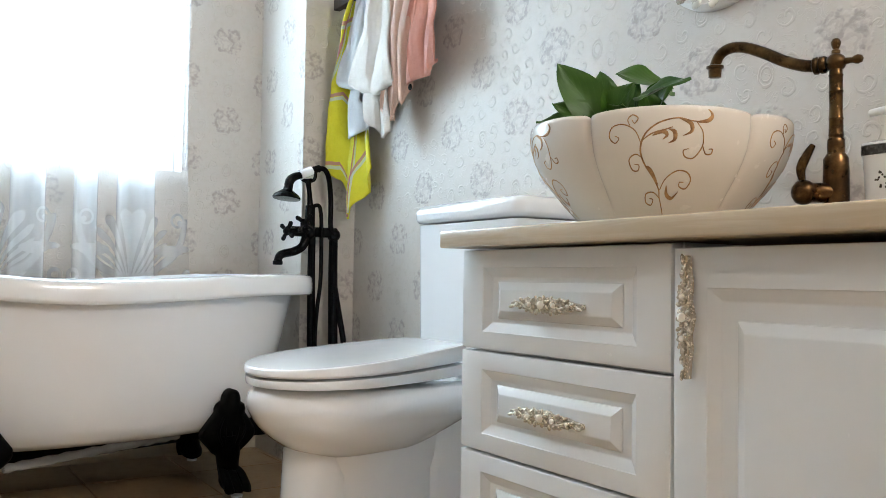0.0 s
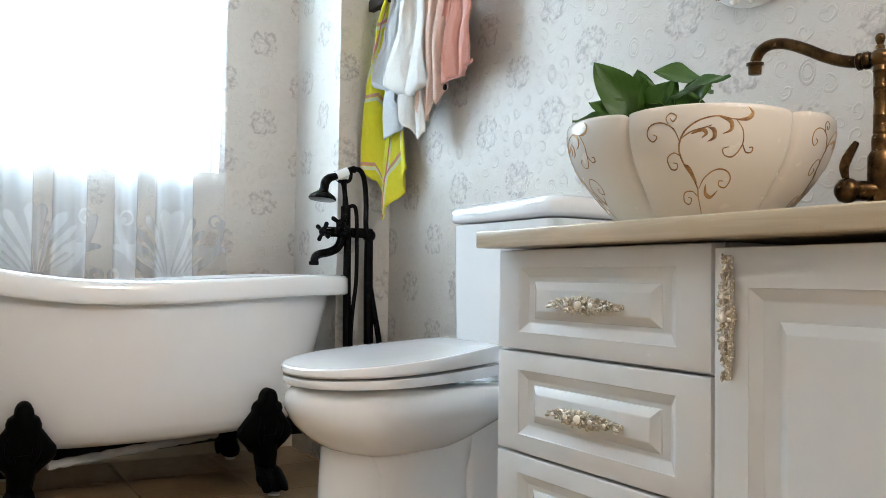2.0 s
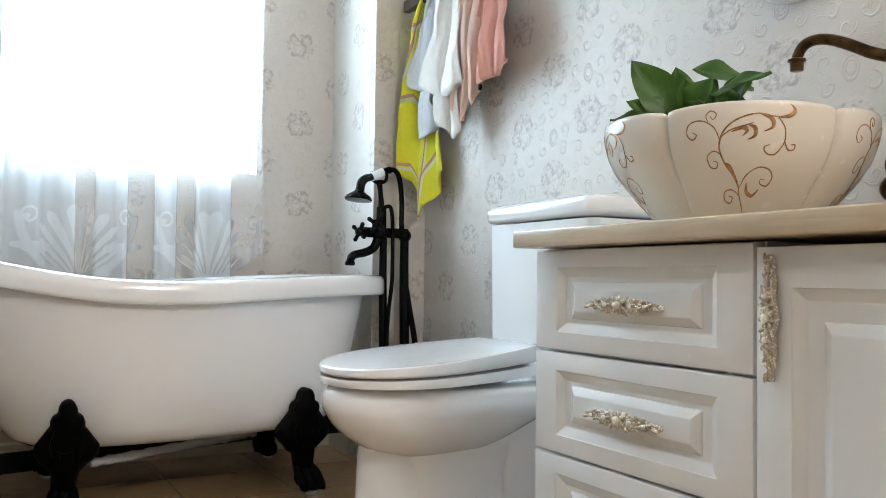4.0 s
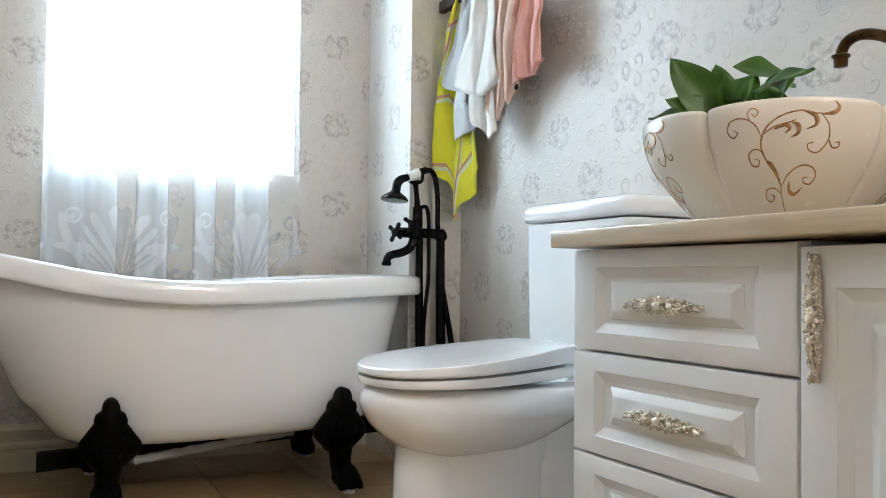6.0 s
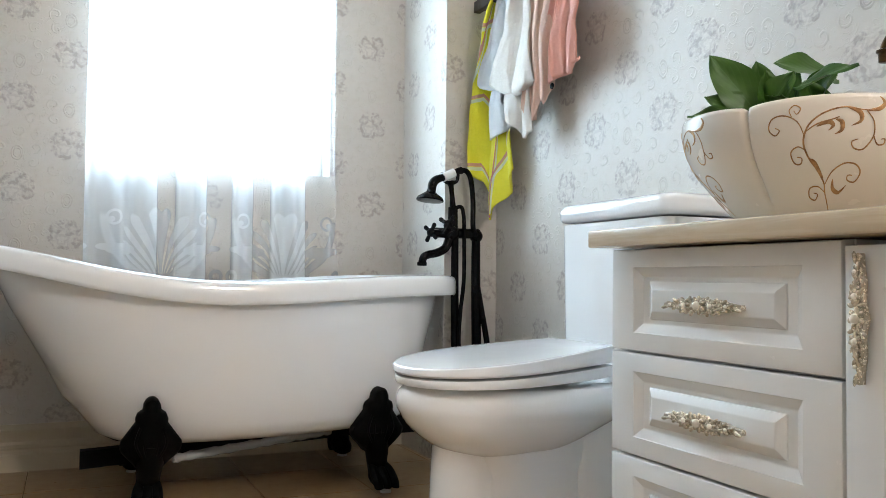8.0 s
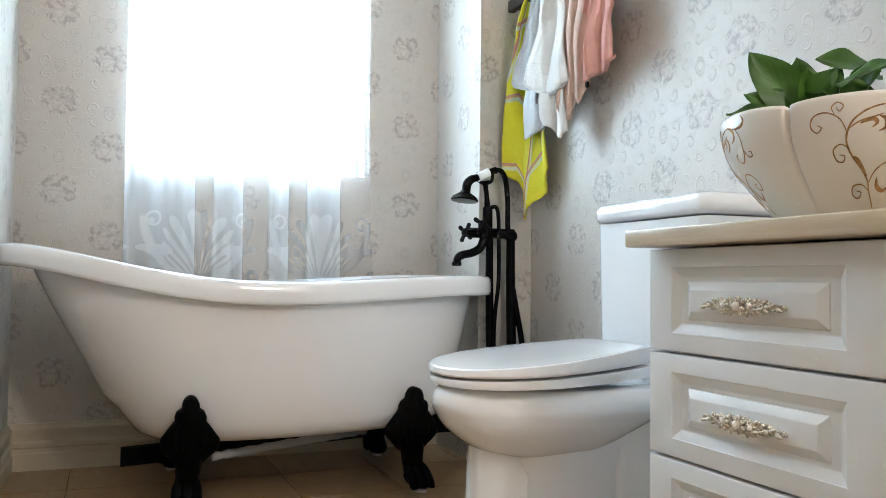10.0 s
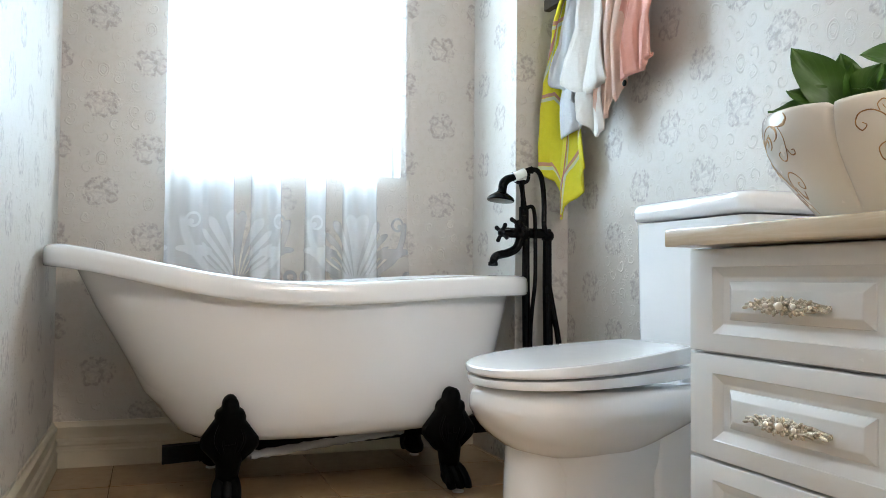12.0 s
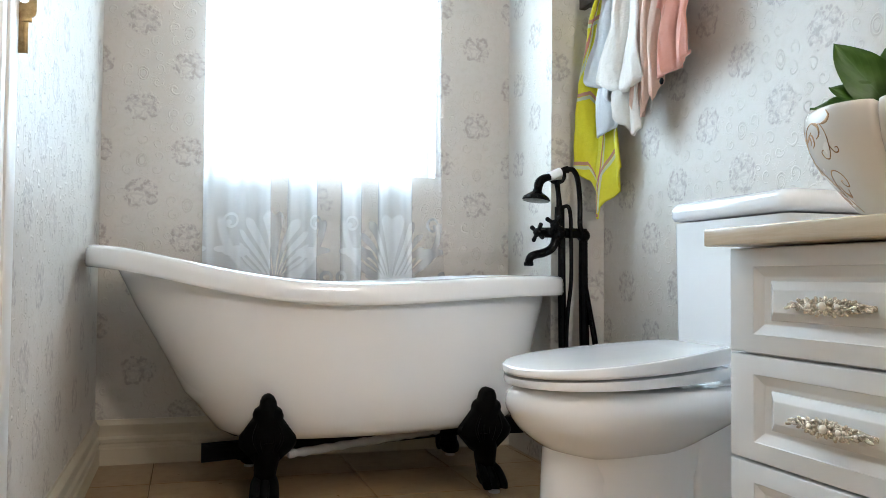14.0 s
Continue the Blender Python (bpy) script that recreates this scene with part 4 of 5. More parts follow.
def sprig(bm, centre, s=0.94):
    """One branch of the gilt scroll pattern."""
    P = lambda rows: [(x * s, y) for x, y in rows]
    sm = lambda rows: [(p.x, p.y) for p in spline([(x, y, 0) for x, y in rows], 7)]
    leafy = lambda t: 0.0004 + 0.0025 * math.sin(math.pi * t ** 0.8) ** 1.3
    gilt_line(bm, centre, P(sm([(-0.011, 0.021), (-0.019, 0.043), (-0.021, 0.055), (-0.031, 0.071), (-0.043, 0.087), (-0.049, 0.104), (-0.046, 0.120), (-0.037, 0.133), (-0.019, 0.144), (0.005, 0.149), (0.026, 0.145), (0.044, 0.145)])), 0.0017)
    gilt_line(bm, centre, P(sm([(-0.047, 0.114), (-0.056, 0.134), (-0.074, 0.144), (-0.091, 0.141), (-0.096, 0.128), (-0.088, 0.119), (-0.081, 0.125), (-0.087, 0.129)])), 0.0013)
    gilt_line(bm, centre, P(sm([(-0.063, 0.141), (-0.066, 0.150), (-0.059, 0.156), (-0.051, 0.151), (-0.056, 0.144), (-0.060, 0.149)])), 0.0011)
    gilt_line(bm, centre, P(sm([(-0.046, 0.096), (-0.057, 0.102), (-0.068, 0.095), (-0.065, 0.082), (-0.056, 0.080), (-0.053, 0.087), (-0.060, 0.089)])), 0.0013)
    gilt_line(bm, centre, P(sm([(-0.019, 0.043), (-0.031, 0.051), (-0.045, 0.049), (-0.047, 0.038), (-0.037, 0.034), (-0.032, 0.041), (-0.039, 0.043)])), 0.0013)
    gilt_line(bm, centre, P(sm([(-0.019, 0.054), (-0.009, 0.069), (0.009, 0.079), (0.026, 0.077), (0.035, 0.067), (0.029, 0.056), (0.017, 0.058), (0.016, 0.064), (0.023, 0.064)])), 0.0014)
    gilt_line(bm, centre, P(sm([(0.032, 0.144), (0.042, 0.130), (0.043, 0.111), (0.032, 0.096), (0.019, 0.097), (0.015, 0.105), (0.023, 0.108)])), 0.0013)
    gilt_line(bm, centre, P(sm([(0.043, 0.113), (0.050, 0.102), (0.059, 0.102), (0.060, 0.108), (0.054, 0.108)])), 0.0014)
    gilt_line(bm, centre, P(sm([(-0.046, 0.120), (-0.031, 0.129), (-0.011, 0.134), (-0.002, 0.137)])), 0.0013)
    gilt_line(bm, centre, P(sm([(0.032, 0.144), (0.048, 0.146), (0.055, 0.154), (0.048, 0.163)])), leafy)
    gilt_line(bm, centre, P(sm([(0.005, 0.150), (0.023, 0.142), (0.025, 0.131), (0.013, 0.125)])), leafy)
    gilt_line(bm, centre, P(sm([(-0.031, 0.126), (-0.016, 0.131), (-0.010, 0.126), (-0.016, 0.120)])), leafy)
    gilt_line(bm, centre, P(sm([(-0.007, 0.134), (0.001, 0.130), (0.001, 0.120), (-0.008, 0.115)])), leafy)
    gilt_line(bm, centre, P(sm([(-0.042, 0.086), (-0.034, 0.079), (-0.022, 0.061)])), leafy)
    gilt_line(bm, centre, P(sm([(-0.007, 0.060), (-0.006, 0.048), (0.005, 0.043), (0.016, 0.052)])), leafy)


def build_basin():
    b = thing("vessel_basin", BC, "white petal-shaped ceramic vessel basin with gold scrolls", "basin")
    n = 240
    angs = [LOBE_TURN + 2 * math.pi * i / n for i in range(n)]
    rings = [[basin_point(a, h) for a in angs] for r, h in BASIN_PROF]
    for h, d in ((0.1670, 0.0015), (0.1680, 0.0040), (0.1670, 0.0068), (0.158, 0.009)):
        rings.append([basin_point(a, h, -d) for a in angs])
    for h, d in ((0.12, 0.010), (0.07, 0.011), (0.03, 0.014), (0.018, 0.05)):
        rings.append([basin_point(a, h, -d) for a in angs])
    under(part("bowl", loft(rings), BASIN_GLAZE, b, "", 60), b)
    for k in range(LOBES):
        a = LOBE_TURN + (k + 0.5) * 2 * math.pi / LOBES
        g = bmesh.new()
        sprig(g, a)
        under(part("gold_scroll", g, GILT, b, "hand-painted gold scroll", 60), b)
    return b


build_basin()


# ---- basin tap ----
def build_tap():
    fx, fy, z0 = 1.150, 0.758, V_TOP
    t = thing("basin_tap", (fx, fy, z0), "antique brass tall basin tap with swan spout", "tap")
    prof = [(0.034, 0.0), (0.035, 0.004), (0.034, 0.010), (0.030, 0.016), (0.029, 0.03), (0.028, 0.085), (0.027, 0.098), (0.022, 0.106), (0.0225, 0.116), (0.022, 0.124), (0.0185, 0.127), (0.0185, 0.130), (0.0195, 0.131), (0.0185, 0.133), (0.0178, 0.152), (0.0190, 0.154), (0.0178, 0.156), (0.0168, 0.172), (0.0172, 0.190), (0.0188, 0.192), (0.0172, 0.194), (0.0172, 0.213), (0.0188, 0.215), (0.0170, 0.217), (0.0165, 0.228)]
    part("column", revolve([(r * (0.53 if z > 0.1 else 0.61), z) for r, z in prof], 28), BRASS, t, "", 30)
    top = 0.233
    hub = ball(0.0140, (0, 0, top), 1, 1, 0.95, None, 20)
    revolve([(0.006, 0.012), (0.006, 0.017), (0.004, 0.019), (0.006, 0.024), (0.0072, 0.028), (0.005, 0.033), (0.001, 0.035)], 14, (0, 0, top), None, hub)
    d = Vector((-0.03, 0.172, 0)).normalized()
    revolve([(0.005, 0.012), (0.004, 0.022), (0.006, 0.026), (0.0068, 0.030), (0.005, 0.035), (0.001, 0.037)], 14, (0, 0, top), -d, hub)
    part("hub", hub, BRASS, t, "", 40)
    sp = bmesh.new()
    revolve([(0.010, 0.012), (0.0125, 0.015), (0.0125, 0.020), (0.0100, 0.022), (0.0125, 0.025), (0.0125, 0.029), (0.0095, 0.031)], 20, (0, 0, top), d, sp)
    P = lambda s, z: d * s + Vector((0, 0, top + z))
    tube(spline([P(0.028, 0), P(0.046, 0.004), P(0.073, 0.015), P(0.106, 0.034), P(0.134, 0.047), P(0.156, 0.051), P(0.173, 0.046), P(0.182, 0.034), P(0.185, 0.022)], 6), lambda u: 0.0088 - 0.0006 * u, 16, sp)
    revolve([(0.009, 0.0), (0.0135, 0.002), (0.0135, 0.005), (0.0105, 0.007), (0.0098, 0.019), (0.008, 0.020)], 20, P(0.184, 0.029), (0.01, 0.025, -1), sp)
    part("spout", sp, BRASS, t, "", 35)
    # side lever on a barrel near the base
    e = Vector((-0.62, 0.42, 0)).normalized()
    bar = bmesh.new()
    revolve([(0.014, 0.01), (0.014, 0.034), (0.015, 0.036), (0.0175, 0.041), (0.018, 0.047), (0.015, 0.055), (0.008, 0.060), (0.002, 0.061)], 22, (0, 0, 0.050), e, bar)
    q = e * 0.046 + Vector((0, 0, 0.064))
    tube(spline([q, q + Vector((-0.002, 0.002, 0.018)), q + Vector((0.001, -0.003, 0.034)), q + Vector((0.008, -0.010, 0.052))], 5), lambda u: 0.0040 + 0.0030 * math.sin(math.pi * u), 10, bar)
    part("lever", bar, BRASS, t, "", 40)
    return t


build_tap()


# ---- potted plant behind the basin ----
def leaf_mesh(length, width, fold, droop):
    bm = bmesh.new()
    uvl = bm.loops.layers.uv.new("UVMap")
    nv, nu = 12, 8
    rows = []
    for i in range(nv + 1):
        v = i / nv
        w = width * 2.5 * (v + 0.002) ** 0.55 * max(0.0, 1 - v) ** 0.88 + 0.0004
        row = []
        for j in range(nu + 1):
            u = j / nu * 2 - 1
            back = -0.16 * length * abs(u) * max(0, 0.35 - v)
            x = u * w / 2
            z = fold * abs(u) * w * 0.5 - droop * length * v * v + 0.004 * math.sin(v * 9 + u * 3) * abs(u)
            row.append((bm.verts.new((x, v * length + back, z)), u, v))
        rows.append(row)
    for a, b in zip(rows, rows[1:]):
        for i in range(nu):
            f = bm.faces.new((a[i][0], a[i + 1][0], b[i + 1][0], b[i][0]))
            for lp, src in zip(f.loops, (a[i], a[i + 1], b[i + 1], b[i])):
                lp[uvl].uv = (src[1], src[2])
    return bm


def build_plant():
    base = Vector((1.075, 1.075, V_TOP + 0.021))
    p = thing("potted_plant", base, "small leafy green pothos plant standing in the basin", "plant")
    part("pot", revolve([(0.030, 0), (0.034, 0.002), (0.046, 0.085), (0.047, 0.09), (0.043, 0.09), (0.040, 0.075), (0.002, 0.075)], 28), CERAMIC, p)
    # (root, tip, width, side toward which the blade turns, fold, droop)
    rows = [((1.028, 1.090, 0.858), (0.970, 1.140, 0.966), 0.072, (-0.55, -0.80, 0.10), 0.25, 0.04),
            ((1.032, 1.090, 0.860), (0.955, 1.134, 0.896), 0.052, (-0.45, -0.72, 0.45), 0.25, 0.04),
            ((1.040, 1.075, 0.866), (1.012, 1.062, 0.926), 0.046, (-0.62, -0.72, 0.20), 0.35, 0.05),
            ((1.053, 1.104, 0.880), (1.042, 1.115, 0.957), 0.052, (-0.75, -0.55, 0.05), 0.35, 0.03),
            ((1.022, 1.064, 0.872), (1.029, 1.029, 0.920), 0.050, (-0.85, -0.35, 0.25), 0.30, 0.10),
            ((1.160, 1.064, 0.932), (1.036, 1.060, 0.950), 0.066, (-0.20, -0.72, 0.62), 0.20, 0.10),
            ((1.040, 1.030, 0.896), (1.043, 0.924, 0.910), 0.042, (-0.60, -0.10, 0.72), 0.25, 0.02),
            ((1.020, 1.120, 0.872), (0.948, 1.168, 0.872), 0.044, (-0.30, -0.30, 0.85), 0.25, 0.06),
            ((1.075, 1.110, 0.870), (1.150, 1.104, 0.925), 0.060, (-0.60, -0.65, 0.35), 0.30, 0.08),
            ((1.100, 1.049, 0.868), (1.065, 1.030, 0.905), 0.055, (-0.70, -0.60, 0.30), 0.30, 0.10),
            ((1.100, 1.060, 0.880), (1.080, 1.000, 0.930), 0.050, (-0.70, -0.50, 0.45), 0.30, 0.15),
            ((1.060, 1.090, 0.872), (1.075, 1.060, 0.935), 0.048, (-0.75, -0.60, 0.10), 0.35, 0.05),
            ((1.050, 1.080, 0.862), (1.010, 1.030, 0.888), 0.052, (-0.40, -0.60, 0.60), 0.30, 0.10)]
    for root, tip, wd, facing, fold, droop in rows:
        r, q = Vector(root) - base, Vector(tip) - base
        ya = (q - r).normalized()
        za = Vector(facing)
        za = (za - ya * za.dot(ya)).normalized()
        xa = ya.cross(za)
        m = Matrix((xa, ya, za)).transposed().to_4x4()
        m.translation = r
        part("stem", tube(spline([(0, 0, 0.07), (r.x * 0.4, r.y * 0.4, 0.07 + (r.z - 0.07) * 0.6), r], 5), 0.0022, 7), STEM, p)
        lf = part("leaf", leaf_mesh((q - r).length, wd, fold, droop), LEAF, p, "", 60)
        lf.matrix_basis = m
    return p


build_plant()


# ---- soap dispenser ----
def build_dispenser():
    s = thing("soap_dispenser", (1.20, 0.702, V_TOP), "white ceramic soap dispenser with a dark patterned band", "soap dispenser")
    sq = lambda w, z, r=0.35: [(w * math.copysign(abs(math.cos(a)) ** r, math.cos(a)), w * math.copysign(abs(math.sin(a)) ** r, math.sin(a)), z) for a in [2 * math.pi * i / 40 + 0.4 for i in range(40)]]
    part("body", loft([sq(0.027, 0), sq(0.029, 0.003), sq(0.033, 0.095), sq(0.034, 0.100)]), CERAMIC, s, "", 50)
    part("band", loft([sq(0.0345, 0.1005), sq(0.0350, 0.101), sq(0.0352, 0.113), sq(0.0345, 0.1135)]), DARK_GLAZE, s, "dark gilt patterned band")
    part("shoulder", loft([sq(0.0345, 0.114), sq(0.0345, 0.117), sq(0.028, 0.120), sq(0.012, 0.121)]), CERAMIC, s)
    part("pump", tube(spline([(0, 0, 0.12), (0, 0, 0.150), (0, 0.004, 0.165), (0, 0.035, 0.164)], 5), 0.0055, 10), TRIM_PAINT, s, "white pump")
    b = bmesh.new()
    rnd = random.Random(3)
    for _ in range(16):
        ball(0.0016, (-0.0322, rnd.uniform(-0.01, 0.01), 0.066 + rnd.uniform(-0.012, 0.012)), 0.4, 1, 1, b, 6)
    part("flower_print", b, DARK_GLAZE, s, "small printed flower sprig")


build_dispenser()


# ---- mirror ----
def build_mirror():
    cy, cz, ry, rz = 1.105, 1.418, 0.20, 0.30
    m = thing("wall_mirror", (WALL_R, cy, cz), "oval wall mirror in a white carved rose frame", "mirror")
    oval = lambda a, k, x: (x, (ry + k) * math.cos(a), (rz + k) * math.sin(a))
    n = 72
    angs = [2 * math.pi * i / n for i in range(n)]
    sec = [(-0.045, -0.006), (-0.045, -0.018), (-0.036, -0.026), (-0.02, -0.022), (-0.008, -0.028), (0.0, -0.020), (0.003, -0.008), (0.0, -0.001)]
    part("frame", loft([[oval(a, k, x) for a in angs] for k, x in sec], True, False, False), TRIM_PAINT, m, "white carved frame")
    part("glass", loft([[oval(a, -0.044, x) for a in angs] for x in (-0.004, -0.009)]), MIRROR, m)
    for k in range(30):
        a = 2 * math.pi * (k + 0.5) / 30
        b = bmesh.new()
        for j in range(5):
            c = oval(a + 0.03 * math.cos(j * 1.257), -0.018 + 0.012 * math.sin(j * 1.257), -0.027)
            ball(0.0085, c, 0.6, 1, 1, b, 8)
        ball(0.006, oval(a, -0.018, -0.033), 0.8, 1, 1, b, 8)
        part("rosette", b, PEARL if k % 3 else PALE_GOLD, m)


build_mirror()


# ---- tub filler ----
def build_filler():
    Y = 2.54
    s = thing("tub_filler", (1.185, Y, 0), "black freestanding tub filler with hand shower", "tap")
    X = lambda x: 0.03 + (x - 0.03) * 1.0166 - 1.185
    def pipe(name, pts, r, n=14, per=6, label=""):
        return part(name, tube(spline(pts, per), r, n), BLACK_METAL, s, label, 50)
    for x, bx, z, r in ((1.148, 1.160, 0.745, 0.0115), (1.222, 1.236, 0.740, 0.0140)):
        pipe("riser", [(X(x), 0, z), (X(x), 0, 0.62), (X(x * 0.8 + bx * 0.2), 0, 0.48), (X(x * 0.55 + bx * 0.45), 0, 0.34), (X(bx), 0, 0.14), (X(bx), 0, 0.012)], lambda t, r=r: r + 0.002 * math.sin(t * 3))
        part("floor_flange", revolve([(0.030, 0), (0.031, 0.003), (0.027, 0.010), (0.018, 0.016), (0.017, 0.03)], 22, (X(bx), 0, 0)), BLACK_METAL, s)
    part("supply_elbow", tube(spline([(X(1.236), 0.02, 0.012), (X(1.20), 0.13, 0.014), (X(1.165), 0.215, 0.020), (X(1.15), 0.25, 0.022)], 6), 0.017, 12), BLACK_METAL, s, "black pipe elbow on the floor")
    body = bmesh.new()
    tube([(X(1.075), 0, 0.747), (X(1.230), 0, 0.747)], 0.0165, 16, body)
    ball(0.024, (X(1.135), 0, 0.747), 1.2, 1, 1.05, body, 16)
    ball(0.022, (X(1.222), 0, 0.740), 1, 1, 1, body, 16)
    tube([(X(1.14), 0, 0.74), (X(1.14), 0, 0.83)], lambda t: 0.017 - 0.003 * math.sin(t * 9), 14, body)
    part("valve_body", body, BLACK_METAL, s, "", 50)
    sp = tube(spline([(X(1.13), 0, 0.735), (X(1.115), -0.002, 0.700), (X(1.085), -0.005, 0.683), (X(1.055), -0.006, 0.676), (X(1.040), -0.006, 0.668), (X(1.034), -0.006, 0.652)], 6), lambda t: 0.0145 - 0.002 * t, 14)
    revolve([(0.013, 0), (0.0155, 0.002), (0.0155, 0.012), (0.012, 0.014)], 16, (X(1.034), -0.006, 0.640), None, sp)
    part("spout", sp, BLACK_METAL, s, "", 50)
    for (cx, cy, cz), ax in (((X(1.052), -0.03, 0.745), (-1, -0.35, 0)), ((X(1.10), -0.055, 0.770), (-0.3, -1, 0.1))):
        h = bmesh.new()
        a = Vector(ax).normalized()
        revolve([(0.012, -0.030), (0.012, -0.004), (0.015, 0.0), (0.012, 0.006), (0.008, 0.010), (0.003, 0.012)], 14, (cx, cy, cz), a, h)
        side = a.cross(Vector((0, 0, 1))).normalized()
        upv = side.cross(a).normalized()
        for k in range(4):
            dr = side * math.cos(k * math.pi / 2 + 0.6) + upv * math.sin(k * math.pi / 2 + 0.6)
            c = Vector((cx, cy, cz))
            tube([c, c + dr * 0.026], lambda t: 0.0050 + 0.002 * t, 8, h)
            ball(0.0075, c + dr * 0.028, 1, 1, 1, h, 8)
        part("cross_handle", h, BLACK_METAL, s, "", 50)
    # cradle column, diverter and hand shower
    pipe("cradle_column", [(X(1.140), 0, 0.82), (X(1.137), 0, 0.86), (X(1.132), 0, 0.90), (X(1.130), 0, 0.915)], lambda t: 0.0125 - 0.0045 * math.sin(math.pi * min(1.0, t * 1.1)))
    cr = bmesh.new()
    for dx in (-0.022, 0.022):
        tube(spline([(X(1.130), 0, 0.905), (X(1.130 + dx), 0, 0.915), (X(1.130 + dx * 1.2), 0, 0.940)], 5), 0.006, 8, cr)
    part("cradle", cr, BLACK_METAL, s)
    hs = tube(spline([(X(1.165), -0.005, 0.950), (X(1.148), -0.006, 0.945), (X(1.105), -0.010, 0.925), (X(1.078), -0.012, 0.915), (X(1.064), -0.013, 0.900), (X(1.060), -0.014, 0.875)], 6), lambda t: 0.0125 - 0.002 * math.sin(t * 6), 14)
    revolve([(0.012, 0.030), (0.014, 0.022), (0.026, 0.014), (0.040, 0.004), (0.044, -0.004), (0.042, -0.008), (0.002, -0.009)], 26, (X(1.055), -0.014, 0.853), (0.12, 0.05, 1), hs)
    hand = part("hand_shower", hs, BLACK_METAL, s, "black hand shower", 45)
    part("grip", tube([(X(1.138), -0.007, 0.941), (X(1.100), -0.0105, 0.923)], lambda t: 0.0150 + 0.002 * math.sin(t * 3.1), 16), CERAMIC, hand, "white ceramic grip")
    pipe("hose", [(X(1.165), -0.004, 0.951), (X(1.185), -0.004, 0.948), (X(1.200), -0.004, 0.920), (X(1.208), -0.004, 0.85), (X(1.205), -0.012, 0.77), (X(1.214), -0.014, 0.745)], 0.0085, 10, 7, "black shower hose")
    pipe("hose_loop", [(X(1.143), 0, 0.825), (X(1.160), -0.012, 0.832), (X(1.168), -0.016, 0.815), (X(1.171), -0.018, 0.76), (X(1.171), -0.02, 0.60), (X(1.160), -0.022, 0.50), (X(1.156), -0.02, 0.40), (X(1.165), -0.02, 0.25)], 0.0065, 10, 7, "black shower hose")
    pipe("supply_hose", [(X(1.224), 0.0, 0.60), (X(1.238), -0.012, 0.50), (X(1.256), -0.018, 0.39), (X(1.266), -0.012, 0.28), (X(1.262), 0.0, 0.10)], 0.0095, 10, 6, "black supply hose")
    return s


build_filler()


# ---- towels on their rail ----
RAIL_X, RAIL_Z = 1.246, 1.492


def build_rail():
    r = thing("towel_rail", (RAIL_X, 2.25, RAIL_Z), "dark wooden towel rail on brackets off the wall", "towel rail")
    part("bar", block(-0.012, 0.012, -0.33, 0.31, -0.016, 0.022, 0.004), DARK_WOOD, r)
    for y in (-0.28, 0.27):
        part("bracket", block(0.010, WALL_R - RAIL_X - 0.001, y - 0.012, y + 0.012, -0.014, 0.014, 0.003), DARK_WOOD, r)


build_rail()


def cloth(left, right, hem, x0, amp, folds, seed, top, lean=0.0, roll=0.0):
    """Hanging cloth. left, right: (share down, y) rows; hem: (share across, height) rows; roll: radius of a turned-under hem."""
    rnd = random.Random(seed)
    nu, nv = 44, 60
    bm = bmesh.new()
    uvl = bm.loops.layers.uv.new("UVMap")
    ph = rnd.uniform(0, 6)
    grid = []
    for i in range(nv + 1):
        v = i / nv
        row = []
        for j in range(nu + 1):
            u = j / nu
            w = min(v, 0.92)
            yl, yr = lerp(left, v), lerp(right, v)
            z = top - (top - lerp(hem, u)) * (v if not roll else w / 0.92)
            y = yl + (yr - yl) * u + 0.005 * math.sin(u * 15 + v * 5 + ph)
            # folds run down the cloth; each has a round crown and a sharper valley
            wave = math.sin(u * folds * 2 * math.pi + ph + 1.3 * v)
            fold = 1.2 * abs(math.sin((u * folds * 2 * math.pi + ph + 1.3 * v) / 2)) ** 0.8 * 2 - 1.2 + 0.3 * wave
            x = x0 + lean * math.sqrt(u) - amp * (0.55 + 0.45 * v) * fold - 0.014 * noise.noise((u * 3, v * 3, seed * 3.1)) - 0.003 * noise.noise((u * 12, v * 9, seed * 5.3))
            if roll and v > 0.92:
                a = (v - 0.92) / 0.08 * math.pi * 1.15
                x += roll * (1 - math.cos(a))
                z -= roll * math.sin(a)
            row.append(bm.verts.new((min(x, WALL_R - 0.006), y, z)))
        grid.append(row)
    for i in range(nv):
        for j in range(nu):
            f = bm.faces.new((grid[i][j], grid[i][j + 1], grid[i + 1][j + 1], grid[i + 1][j]))
            for lp, (a, b) in zip(f.loops, ((i, j), (i, j + 1), (i + 1, j + 1), (i + 1, j))):
                lp[uvl].uv = (b / nu + 0.34 * a / nv, a / nv + 0.20 * b / nu)
    return bm


def thicken(ob, t=0.005):
    so = ob.modifiers.new("thickness", "SOLIDIFY")
    so.thickness, so.offset = t, 0.0
    return ob


def towel(name, mat, label, body, layers=()):
    """A towel on the rail: its long layer and the shorter layers folded over it."""
    ob = thicken(part(name, cloth(*body), mat, None, "", 80))
    for rows in layers:
        thicken(part("folded_layer", cloth(*rows), mat, ob, "", 80))
    return tagged(ob, label, "towel", "towels on the rail")


